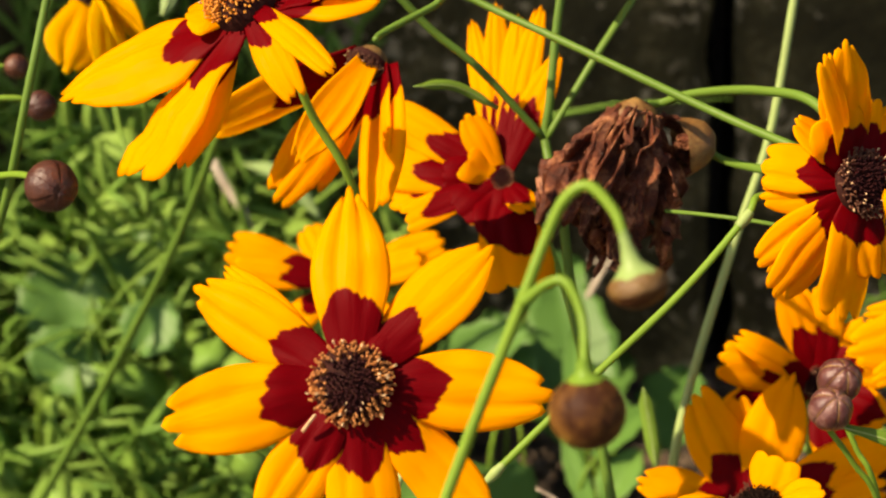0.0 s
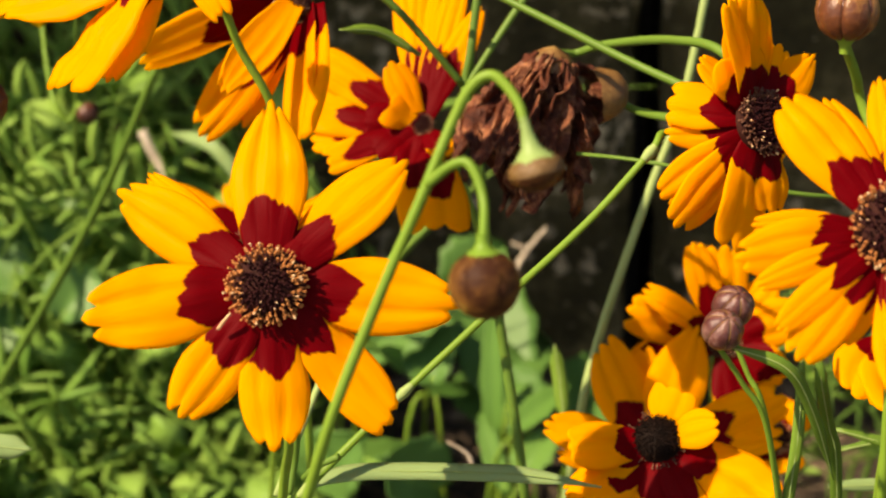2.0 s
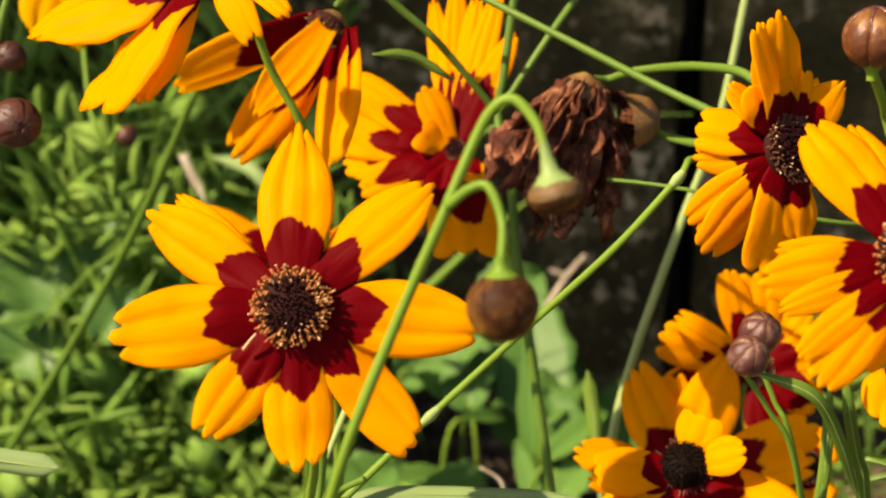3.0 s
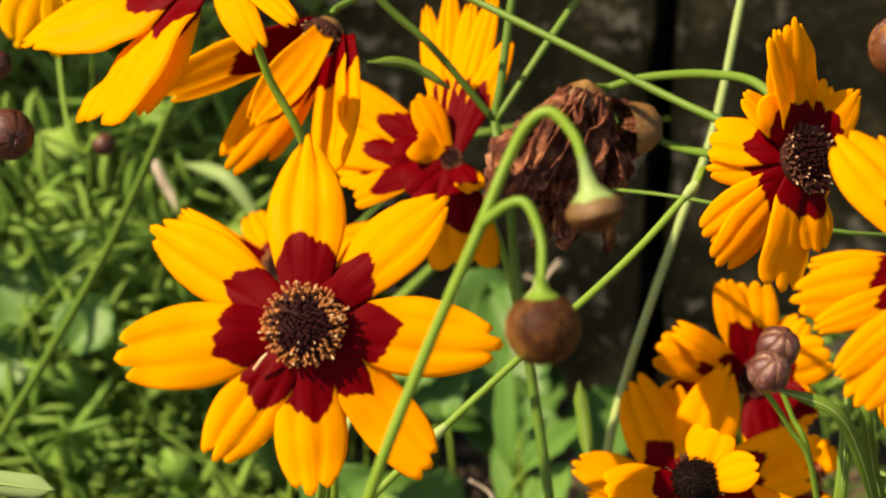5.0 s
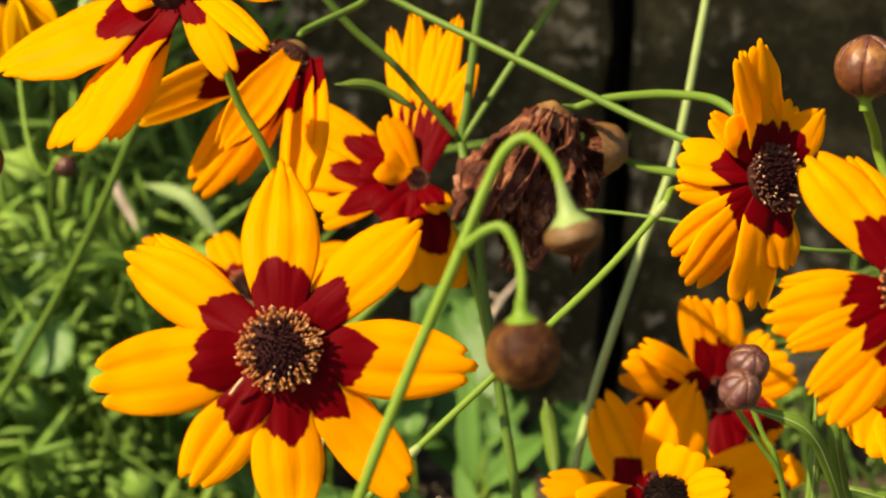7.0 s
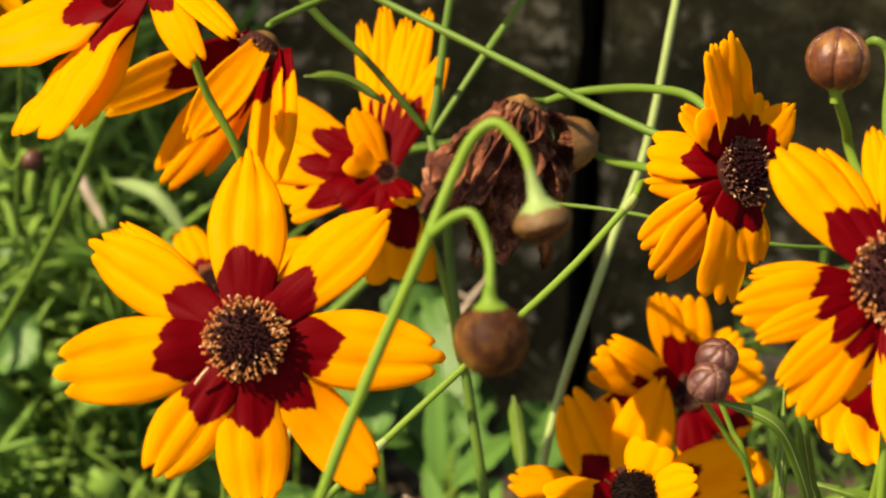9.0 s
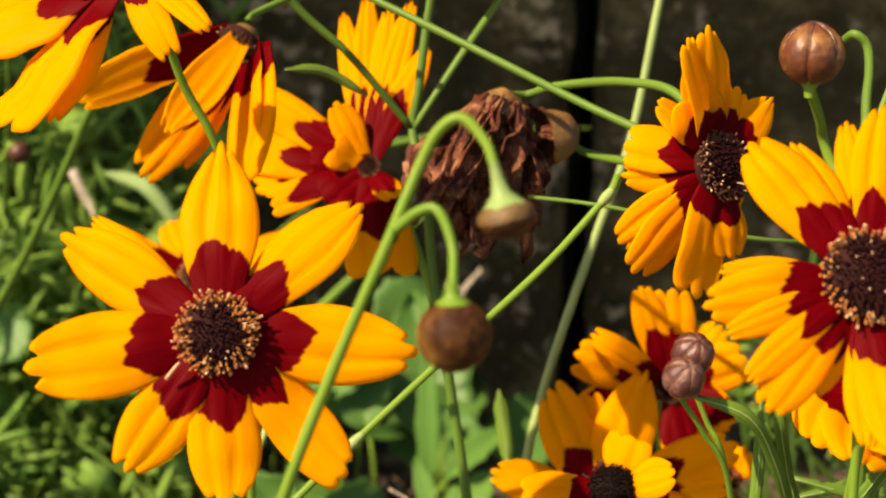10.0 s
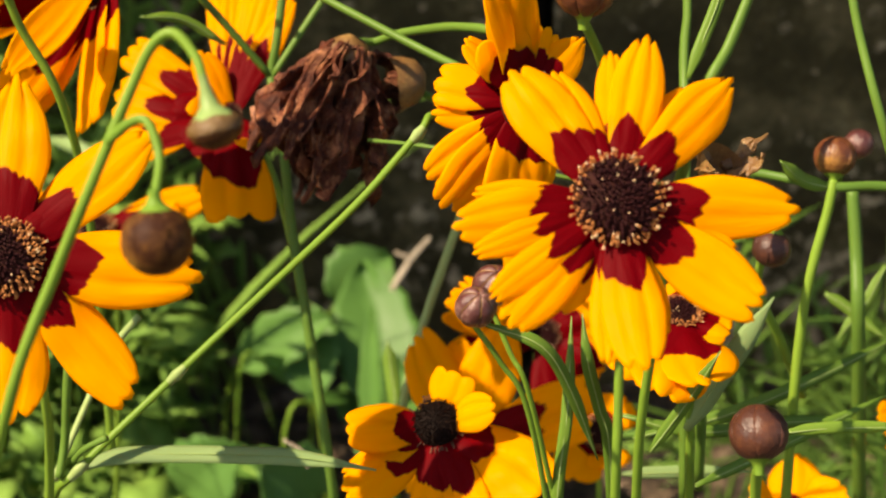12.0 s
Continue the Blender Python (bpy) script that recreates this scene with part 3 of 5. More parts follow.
# ---- undergrowth ----
def add_blade(verts, faces, base, way, bend, length, width, steps=4):
    """Adds one narrow folded leaf, thick enough to have two sides, to a mesh being gathered."""
    k = len(verts)
    p, d = Vector(base), way.normalized()
    side = d.cross(Vector((0.2, 0.9, 0.3))).normalized()
    for i in range(steps + 1):
        s = i / steps
        w = width * 0.5 * (0.5 + 0.5 * smooth_step(0, 0.3, s)) * (1 - 0.93 * smooth_step(0.6, 1.0, s))
        up = side.cross(d)
        verts += [p - side * w + up * w * 0.3, p, p + side * w + up * w * 0.3, p - up * w * 0.18]
        d = (d + bend / steps).normalized()
        side = (side - d * side.dot(d)).normalized()
        p = p + d * (length / steps)
    for i in range(steps):
        a, b = k + i * 4, k + (i + 1) * 4
        faces += [(a, a + 1, b + 1, b), (a + 1, a + 2, b + 2, b + 1), (a + 2, a + 3, b + 3, b + 2), (a + 3, a, b, b + 3)]


def frond(verts, faces, base, way, length, rng, leaf, width, pairs):
    """A feathery leaf: a thin rib with narrow leaflets on both sides."""
    bend = Vector((rng.uniform(-0.6, 0.6), rng.uniform(-0.6, 0.3), rng.uniform(-0.7, 0.1)))
    add_blade(verts, faces, base, way, bend, length, width * 0.8, 6)
    side = way.cross(Vector((rng.uniform(-0.4, 0.4), 1, rng.uniform(-0.4, 0.4)))).normalized()
    for i in range(pairs):
        s = 0.2 + 0.8 * i / pairs
        p = Vector(base) + way * (length * s) + bend * (length * 0.5 * s * s)
        for sg in (-1, 1):
            d = way * 0.75 + side * sg + Vector([rng.uniform(-0.35, 0.35) for _ in range(3)])
            add_blade(verts, faces, p, d, Vector([rng.uniform(-0.5, 0.5) for _ in range(3)]), leaf * rng.uniform(0.6, 1.1) * (1.1 - 0.5 * s), width, 3)


def undergrowth(name, label, box, count, height, rng, leaf, width, pairs, material=None):
    v, f = [], []
    x0, x1, y0, y1 = box
    for _ in range(count):
        x, y = rng.uniform(x0, x1), rng.uniform(y0, y1)
        h = height(x, y)
        if h <= 0.01:
            continue
        z = h * rng.uniform(0.0, 0.85)
        way = Vector((rng.uniform(-0.7, 0.7), rng.uniform(-0.7, 0.3), rng.uniform(0.3, 1.0))).normalized()
        frond(v, f, (x, y, z), way, rng.uniform(0.04, 0.075), rng, leaf, width, pairs)
    return tagged(mesh_object(name, v, f, material or WEED, None, label), label, "undergrowth", kind="stuff")


def weed_height(x, y):
    left = 1 - smooth_step(-0.11, -0.03, x)
    return 0.05 + left * (0.05 + 0.18 * smooth_step(0.47, 0.66, y)) + 0.02 * noise.noise(Vector((x * 20, y * 20, 0)))


undergrowth("feathery_weeds", "dense feathery green weeds before the wall", (-0.34, -0.06, 0.44, 0.685), 330, weed_height, random.Random(11), 0.030, 0.0044, 4)
undergrowth("low_weeds", "low green weeds at the foot of the wall", (0.10, 0.32, 0.55, 0.68), 18, lambda x, y: 0.05, random.Random(12), 0.020, 0.0045, 4)
undergrowth("stem_tangle", "tangle of narrow green leaves and stems", (0.135, 0.32, 0.34, 0.58), 110, lambda x, y: 0.22 - 0.2 * (y - 0.3), random.Random(13), 0.05, 0.0024, 3, TANGLE)


def grass(name, label, box, count, height, rng):
    """Long arching blades."""
    v, f = [], []
    for _ in range(count):
        x, y = rng.uniform(box[0], box[1]), rng.uniform(box[2], box[3])
        ln = height(x, y) * rng.uniform(0.7, 1.35)
        way = Vector((rng.uniform(-0.5, 0.5), rng.uniform(-0.4, 0.2), 1))
        add_blade(v, f, (x, y, -0.005), way, Vector((rng.uniform(-1.3, 0.9 if x < -0.17 else 0.1), rng.uniform(-1.0, 0.3), rng.uniform(-1.2, 0.0))), ln, rng.uniform(0.0024, 0.0048), 8)
    return tagged(mesh_object(name, v, f, WEED, None, label), label, "grass", kind="stuff")


grass("grass", "long arching green grass blades", (-0.33, -0.10, 0.42, 0.67), 240, weed_height, random.Random(31))


def lobed_weeds(name, label, box, count, height, rng, size):
    """Soft leaves cut into rounded lobes, on thin stalks."""
    v, f = [], []
    for _ in range(count):
        x, y = rng.uniform(box[0], box[1]), rng.uniform(box[2], box[3])
        h = height(x, y)
        at = Vector((x, y, h * rng.uniform(0.15, 1.0)))
        d = Vector((rng.uniform(-1, 1), rng.uniform(-0.8, 0.3), rng.uniform(-0.1, 0.9))).normalized()
        nrm = Vector((rng.uniform(-0.5, 0.3), rng.uniform(-0.9, -0.1), 0.9))
        nrm = (nrm - d * nrm.dot(d)).normalized()
        side, ln = d.cross(nrm), size * rng.uniform(0.6, 1.3)
        wd, ph, k, n = ln * rng.uniform(0.45, 0.75), rng.uniform(0, 6), len(v), 16
        v.append(at + d * ln * 0.5 - nrm * ln * 0.04)
        for i in range(n):
            w = 2 * math.pi * i / n
            rad = 1 + 0.28 * math.cos(5 * w + 0.4 * math.sin(ph))
            q = d * (0.5 * ln * (1 + math.cos(w) * (0.75 + 0.25 * rad))) + side * (0.5 * wd * math.sin(w) * rad)
            v.append(at + q + nrm * (0.12 * wd * abs(math.sin(w)) - 0.18 * ln * (q.dot(d) / ln) ** 2 + 0.05 * ln * math.sin(3 * w + ph)))
        v.append(at + d * ln * 0.5 - nrm * (ln * 0.04 + 0.0003))
        for i in range(n):
            f.append((k, k + 1 + i, k + 1 + (i + 1) % n))
            f.append((k + n + 1, k + 1 + (i + 1) % n, k + 1 + i))
        add_blade(v, f, at + d * 0.002, Vector((-d.x * 0.4, 0.2, -1)), Vector((0, 0, -0.2)), at.z + 0.002, 0.0016, 3)
    return tagged(mesh_object(name, v, f, WEED, None, label), label, "undergrowth", kind="stuff")


lobed_weeds("lobed_weeds", "soft lobed green weed leaves in the sun", (-0.34, -0.06, 0.42, 0.66), 420, weed_height, random.Random(21), 0.021)
lobed_weeds("broad_weeds", "broad lobed weed leaves lit by the sun", (-0.30, -0.06, 0.42, 0.56), 110, lambda x, y: weed_height(x, y) * 1.05, random.Random(23), 0.022)
lobed_weeds("small_weeds", "small lobed weeds on the soil", (-0.15, -0.03, 0.36, 0.56), 80, lambda x, y: 0.055, random.Random(22), 0.016)


undergrowth("front_weeds", "bright feathery weeds in front of the bed", (-0.24, -0.05, 0.36, 0.48), 70, lambda x, y: 0.085, random.Random(41), 0.024, 0.0042, 4)
lobed_weeds("front_leaves", "bright rounded weed leaves near the soil", (-0.24, -0.06, 0.36, 0.48), 110, lambda x, y: 0.095, random.Random(42), 0.02)


def broad_leaf(at, way, length, width, facing, label):
    """A soft oval leaf with wavy rim and sunken midrib."""
    top = thing("broad_leaf", Vector(at), label, "leaf", "broad leaves")
    d = Vector(way).normalized()
    nrm = Vector(facing)
    nrm = (nrm - d * nrm.dot(d)).normalized()
    side = d.cross(nrm)
    grid, sd = [], at[0] * 90
    for i in range(15):
        s = i / 14
        w = 0.5 * width * (math.sin(math.pi * min(s * 0.93 + 0.06, 1.0)) ** 0.75) * (1 + 0.08 * math.sin(s * 26 + sd))
        row = []
        for j in range(9):
            t = j / 4 - 1
            q = Vector(at) + d * (s * length) + side * (t * w)
            q += nrm * (0.16 * width * abs(t) - 0.25 * length * s * s + 0.04 * width * noise.noise(q * 90 + Vector((sd, 0, 0))) + 0.015 * width * math.cos(s * 40 - abs(t) * 9))
            row.append(q)
        grid.append(row)
    v, f = sheet(grid_normals(grid), 0.0004)
    mesh_object("blade", v, f, LEAF_LIT if "lit" in label else BROAD, top)
    foot = Vector(at)
    v, f = tube([foot + d * 0.004, foot - d * 0.01 - Vector((0, 0, 0.01)), Vector((foot.x - d.x * 0.02, foot.y + 0.005, -0.005))], 0.0006, 0.0009, 7, 5)
    mesh_object("leaf_stalk", v, f, STEM, top)


broad_leaf((0.0169, 0.5506, 0.0745), (-0.18, 0.60, 0.78), 0.065, 0.034, (-0.02, -0.74, 0.68), "broad green leaf near the wall")
broad_leaf((-0.0107, 0.5439, 0.0883), (-0.23, 0.68, 0.70), 0.041, 0.026, (-0.02, -0.74, 0.68), "broad green leaf near the wall")
broad_leaf((0.0172, 0.5310, 0.0913), (0.24, 0.96, 0.11), 0.061, 0.02, (-0.02, -0.74, 0.68), "broad green leaf near the wall")
broad_leaf((-0.0396, 0.5607, 0.0932), (0.68, -0.35, 0.64), 0.043, 0.022, (-0.02, -0.74, 0.68), "broad green leaf near the wall")
broad_leaf((-0.0543, 0.4963, 0.0742), (0.46, -0.40, 0.79), 0.036, 0.03, (-0.02, -0.74, 0.68), "broad green leaf near the wall")
broad_leaf((0.0425, 0.5507, 0.0630), (0.35, 0.83, 0.43), 0.044, 0.03, (-0.00, -0.75, 0.67), "broad green leaf near the wall")
broad_leaf((0.0100, 0.5516, 0.0650), (-0.17, 0.92, 0.35), 0.037, 0.024, (-0.00, -0.75, 0.67), "broad green leaf near the wall")
broad_leaf((0.0242, 0.5313, 0.0805), (-0.26, 0.41, 0.87), 0.024, 0.02, (-0.00, -0.75, 0.67), "broad green leaf near the wall")
broad_leaf((-0.0054, 0.5957, 0.1003), (0.71, 0.30, 0.64), 0.029, 0.03, (-0.00, -0.75, 0.67), "broad green leaf near the wall")
broad_leaf((-0.1739, 0.5452, 0.1210), (-0.10, 0.41, 0.91), 0.034, 0.035, (0.05, -0.75, 0.66), "broad green leaf near the wall")
broad_leaf((-0.1546, 0.5544, 0.1392), (0.34, 0.40, 0.85), 0.026, 0.03, (0.05, -0.75, 0.66), "broad green leaf near the wall")
broad_leaf((-0.1752, 0.5168, 0.1191), (0.60, 0.35, 0.72), 0.024, 0.03, (0.05, -0.75, 0.66), "broad green leaf near the wall")
broad_leaf((-0.1429, 0.5226, 0.1286), (0.47, 0.38, 0.79), 0.022, 0.022, (0.05, -0.75, 0.66), "broad green leaf near the wall")
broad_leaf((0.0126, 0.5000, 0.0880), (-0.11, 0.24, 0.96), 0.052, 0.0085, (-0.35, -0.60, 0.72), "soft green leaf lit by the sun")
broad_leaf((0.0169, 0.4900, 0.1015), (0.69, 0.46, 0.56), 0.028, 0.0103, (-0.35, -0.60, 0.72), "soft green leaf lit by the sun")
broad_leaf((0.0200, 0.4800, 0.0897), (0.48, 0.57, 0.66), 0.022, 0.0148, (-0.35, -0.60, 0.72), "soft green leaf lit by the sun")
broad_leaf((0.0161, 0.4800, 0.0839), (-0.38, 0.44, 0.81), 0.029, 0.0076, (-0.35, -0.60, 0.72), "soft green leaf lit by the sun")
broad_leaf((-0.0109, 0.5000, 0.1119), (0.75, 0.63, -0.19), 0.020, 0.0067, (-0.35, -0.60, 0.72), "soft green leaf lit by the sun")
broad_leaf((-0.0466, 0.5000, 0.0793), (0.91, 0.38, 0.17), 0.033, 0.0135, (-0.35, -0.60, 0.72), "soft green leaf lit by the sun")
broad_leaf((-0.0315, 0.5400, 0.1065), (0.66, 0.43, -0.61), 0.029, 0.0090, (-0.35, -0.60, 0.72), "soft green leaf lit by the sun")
broad_leaf((-0.0083, 0.4957, 0.0748), (-0.49, -0.51, 0.71), 0.032, 0.03, (-0.02, -0.74, 0.68), "broad green leaf near the wall")

# ---- flowers, largest first ----
flower((-0.0175, 0.1553, 0.3361), (0.00, -0.85, 0.53), [
    (91, 21.4, 8.3, -12, 22, (0.06, 0.0, 0.072), 0.5, 0.28),
    (44, 20.7, 7.0, -8, 18, (0.06, 0.0, 0.048), 0.6, 0.4),
    (52, 18.6, 4.2, -17, 18, (0.03, 0.0, 0.03), 0.6, 0.4),
    (-5, 20.8, 8.4, -3, 10, (0.06, 0.0, 0.078), 0.5, 0.53),
    (-48, 20.4, 6.6, -8, -8, (0.018, 0.03, 0.084), 0.66, 0.68),
    (-41, 16.2, 4.3, -16, 0, (0.06, 0.0, 0.06), 0.55, 0.4),
    (-86, 17.7, 7.4, 3, -14, (0.072, 0.0, 0.06), 0.6, 0.62),
    (-123, 16.8, 6.9, 6, -10, (0.012, 0.0, 0.048), 0.6, 0.53),
] + [
    (-169, 19.9, 9.1, 10, 10, (0.06, 0.0, 0.06), 0.55, 0.62),
    (148, 20.6, 7.0, -11, 14, (0.054, 0.0, 0.072), 0.55, 0.53),
    (138, 20.9, 3.8, -20, 15, (0.03, 0.0, 0.03), 0.6, 0.4),
], [(-0.0184, 0.1631, 0.3319), (-0.0175, 0.1657, 0.3114), (-0.0192, 0.1710, 0.2996), (-0.0224, 0.1752, 0.2742)], disc=(4.4, 3.2), ring=0.68, maroon_reach=8.6, lash=True, label="large open yellow flower with maroon eye and brown disc")
flower((-0.0313, 0.1949, 0.3641), (-0.43, -0.27, 0.86), [
    (-116, 25.8, 11.8, 4, 4, (0.0, 0.0, 0.084), 0.4, 0.37),
    (-83, 24.7, 13.7, -10, 4, (0.0, 0.024, 0.048), 0.7, 0.8),
    (-71, 21.0, 6.3, -17, 8, (0.03, 0.0, 0.03), 0.62, 0.45),
    (-1, 19.3, 3.3, -12, 40, (0.024, 0.0, 0.036), 0.6, 0.62, 0.3),
    (-18, 15.5, 4.3, -24, 30, (0.012, 0.036, 0.0), 0.6, 0.62, 0.4),
    (67, 17.1, 14.7, -8, 20, (0.06, 0.0, 0.036), 0.62, 0.68),
    (43, 17.2, 8.8, -14, 24, (0.03, 0.0, 0.036), 0.62, 0.51),
    (87, 24.9, 6.8, -22, 10, (0.084, 0.0, 0.036), 0.62, 0.73),
] + [
    (127, 12.8, 10.5, 8, 14, (0.06, 0.0, 0.036), 0.6, 0.68, 0.2),
    (-179, 20.7, 6.1, 10, 10, (0.072, 0.0, 0.03), 0.55, 0.4, 0.2),
    (-122, 7.3, 8.3, 18, 14, (0.03, 0.0, 0.06), 0.6, 0.56, 0.1),
], [(-0.0319, 0.2016, 0.3608), (-0.0293, 0.2103, 0.3503), (-0.0273, 0.2122, 0.3426), (-0.0229, 0.2127, 0.3319), (-0.0213, 0.2171, 0.3117), (-0.0213, 0.2191, 0.2687)], disc=(4.6, 4.2), gold=True, maroon_reach=10.0, label="yellow flower tilted to the sky with orange domed disc")
flower((-0.0215, 0.2318, 0.3424), (-0.48, -0.74, -0.47), [
    (55, 22.0, 6.1, 79, 8, (0.024, 0.0, 0.03), 0.55, 0.4, 0.05),
    (-56, 22.2, 17.1, 56, 8, (0.036, 0.0, 0.036), 0.55, 0.68, 0.3),
    (-132, 25.6, 7.7, 48, 8, (0.06, 0.0, 0.0), 0.6, 0.62, 0.5),
    (-121, 22.8, 6.0, 38, 8, (0.03, 0.0, 0.03), 0.6, 0.62, 0.5),
    (174, 24.8, 9.8, 49, 10, (0.03, 0.0, 0.018), 0.6, 0.62, 0.5),
    (-43, 17.7, 10.5, 52, 8, (0.03, 0.0, 0.03), 0.6, 0.62, 0.35),
], [(-0.0208, 0.2356, 0.3444), (-0.0195, 0.2380, 0.3448), (-0.0129, 0.2427, 0.3466), (-0.0095, 0.2436, 0.3482), (-0.0021, 0.2401, 0.3458), (0.0115, 0.2306, 0.3419), (0.0265, 0.2209, 0.3372), (0.0358, 0.2123, 0.3356)], disc=(3.2, 2.0), wilted=True, dusk=True, thick=(0.5, 0.62), label="wilting yellow flower with drooping petals on an arched stem")
# dusk on this one paints the shadow over its disc into the florets
flower((-0.0040, 0.2494, 0.3159), (-0.02, -0.65, 0.76), [
    (146, 21.4, 6.9, 2, 8, (0.012, 0.012, 0.012), 0.75, 0.92),
    (169, 19.7, 9.2, -2, 8, (0.012, 0.0, 0.03), 0.75, 0.92),
    (-174, 18.4, 6.3, -4, 8, (0.018, 0.0, 0.018), 0.7, 0.84),
    (-155, 16.9, 5.3, 0, 8, (0.012, 0.024, 0.0), 0.7, 0.9),
    (100, 29.8, 4.3, -1, 10, (0.03, 0.0, 0.03), 0.6, 0.4),
    (92, 32.0, 4.6, 0, 10, (0.03, 0.0, 0.03), 0.6, 0.45),
    (85, 29.0, 4.3, 2, 12, (0.03, 0.0, 0.03), 0.62, 0.51),
    (78, 30.5, 4.6, 4, 10, (0.03, 0.0, 0.03), 0.6, 0.45),
] + [
    (66, 22.6, 5.0, 8, 10, (0.03, 0.0, 0.03), 0.6, 0.45),
    (-81, 19.8, 11.5, 6, 15, (0.0, 0.018, 0.006), 0.75, 0.92),
    (-55, 8.5, 4.7, 17, 20, (0.03, 0.0, 0.03), 0.65, 0.62),
    (145, 6.7, 9.4, 30, 20, (0.12, 0.0, 0.096), 0.7, 0.9, 0.1),
    (121, 11.4, 5.3, 26, 14, (0.096, 0.0, 0.06), 0.6, 0.62, 0.1),
    (178, 9.6, 7.5, 4, 4, (0.018, 0.0, 0.018), 0.6, 0.73, 1.3),
    (-138, 9.2, 8.3, 5, 4, (0.018, 0.0, 0.018), 0.6, 0.73, 1.3),
    (-95, 10.4, 7.7, 6, 4, (0.018, 0.0, 0.018), 0.6, 0.73, 1.3),
], [(-0.0022, 0.2535, 0.3130), (0.0020, 0.2490, 0.3070), (0.0056, 0.2405, 0.2995), (0.0080, 0.2335, 0.2905)], disc=(2.0, 0.6), maroon_reach=12.0, dusk=True, label="yellow flower with maroon eye and one curled petal")
flower((0.0393, 0.1882, 0.3415), (0.60, -0.65, 0.46), [
    (86, 17.1, 8.1, 15, 14, (0.072, 0.0, 0.06), 0.55, 0.4),
    (100, 16.4, 6.1, 12, 16, (0.036, 0.0, 0.036), 0.6, 0.6),
    (66, 13.8, 2.8, 6, 14, (0.036, 0.0, 0.036), 0.6, 0.53),
    (104, 10.0, 8.4, 12, 40, (0.036, 0.0, 0.036), 0.62, 0.73),
    (116, 11.0, 5.3, -8, 28, (0.036, 0.0, 0.036), 0.6, 0.53),
    (141, 11.5, 6.2, -34, 30, (0.036, 0.0, 0.036), 0.62, 0.87),
    (164, 11.8, 5.3, -40, 14, (0.06, 0.0, 0.048), 0.55, 0.53),
    (-157, 15.2, 5.6, -32, 12, (0.036, 0.0, 0.036), 0.6, 0.6),
] + [
    (-142, 16.4, 6.6, -26, 12, (0.036, 0.0, 0.06), 0.6, 0.66),
    (-120, 16.4, 9.8, -8, 10, (0.036, 0.0, 0.06), 0.62, 0.73),
    (-100, 11.3, 7.4, -2, 8, (0.036, 0.0, 0.036), 0.6, 0.6),
    (27, 12.5, 5.1, 9, 14, (0.06, 0.0, 0.06), 0.5, 0.33),
    (47, 11.1, 5.5, -0, 22, (0.036, 0.0, 0.036), 0.6, 0.73),
    (-45, 8.0, 4.6, -16, 30, (0.036, 0.0, 0.036), 0.6, 0.73),
    (-5, 11.1, 3.6, -20, 10, (0.036, 0.0, 0.036), 0.6, 0.6),
], [(0.0393, 0.1936, 0.3383), (0.0363, 0.1978, 0.3354), (0.0284, 0.1912, 0.3389), (0.0261, 0.1882, 0.3374), (0.0184, 0.1863, 0.3286), (0.0061, 0.1848, 0.3164), (-0.0059, 0.1811, 0.3055), (-0.0167, 0.1753, 0.2964), (-0.0212, 0.1774, 0.2891), (-0.0288, 0.1835, 0.2612)], disc=(4.2, 1.8), maroon_reach=6.6, dusk=True, thick=(0.42, 0.55), joints=(((0.0265, 0.1847, 0.3395), (0.0250, 0.1842, 0.3378)), ((-0.0032, 0.1775, 0.3085), (-0.0054, 0.1771, 0.3064)), ((-0.0159, 0.1757, 0.2972), (-0.0181, 0.1760, 0.2949))), label="yellow flower turned sideways with dark disc on a slanting stem")
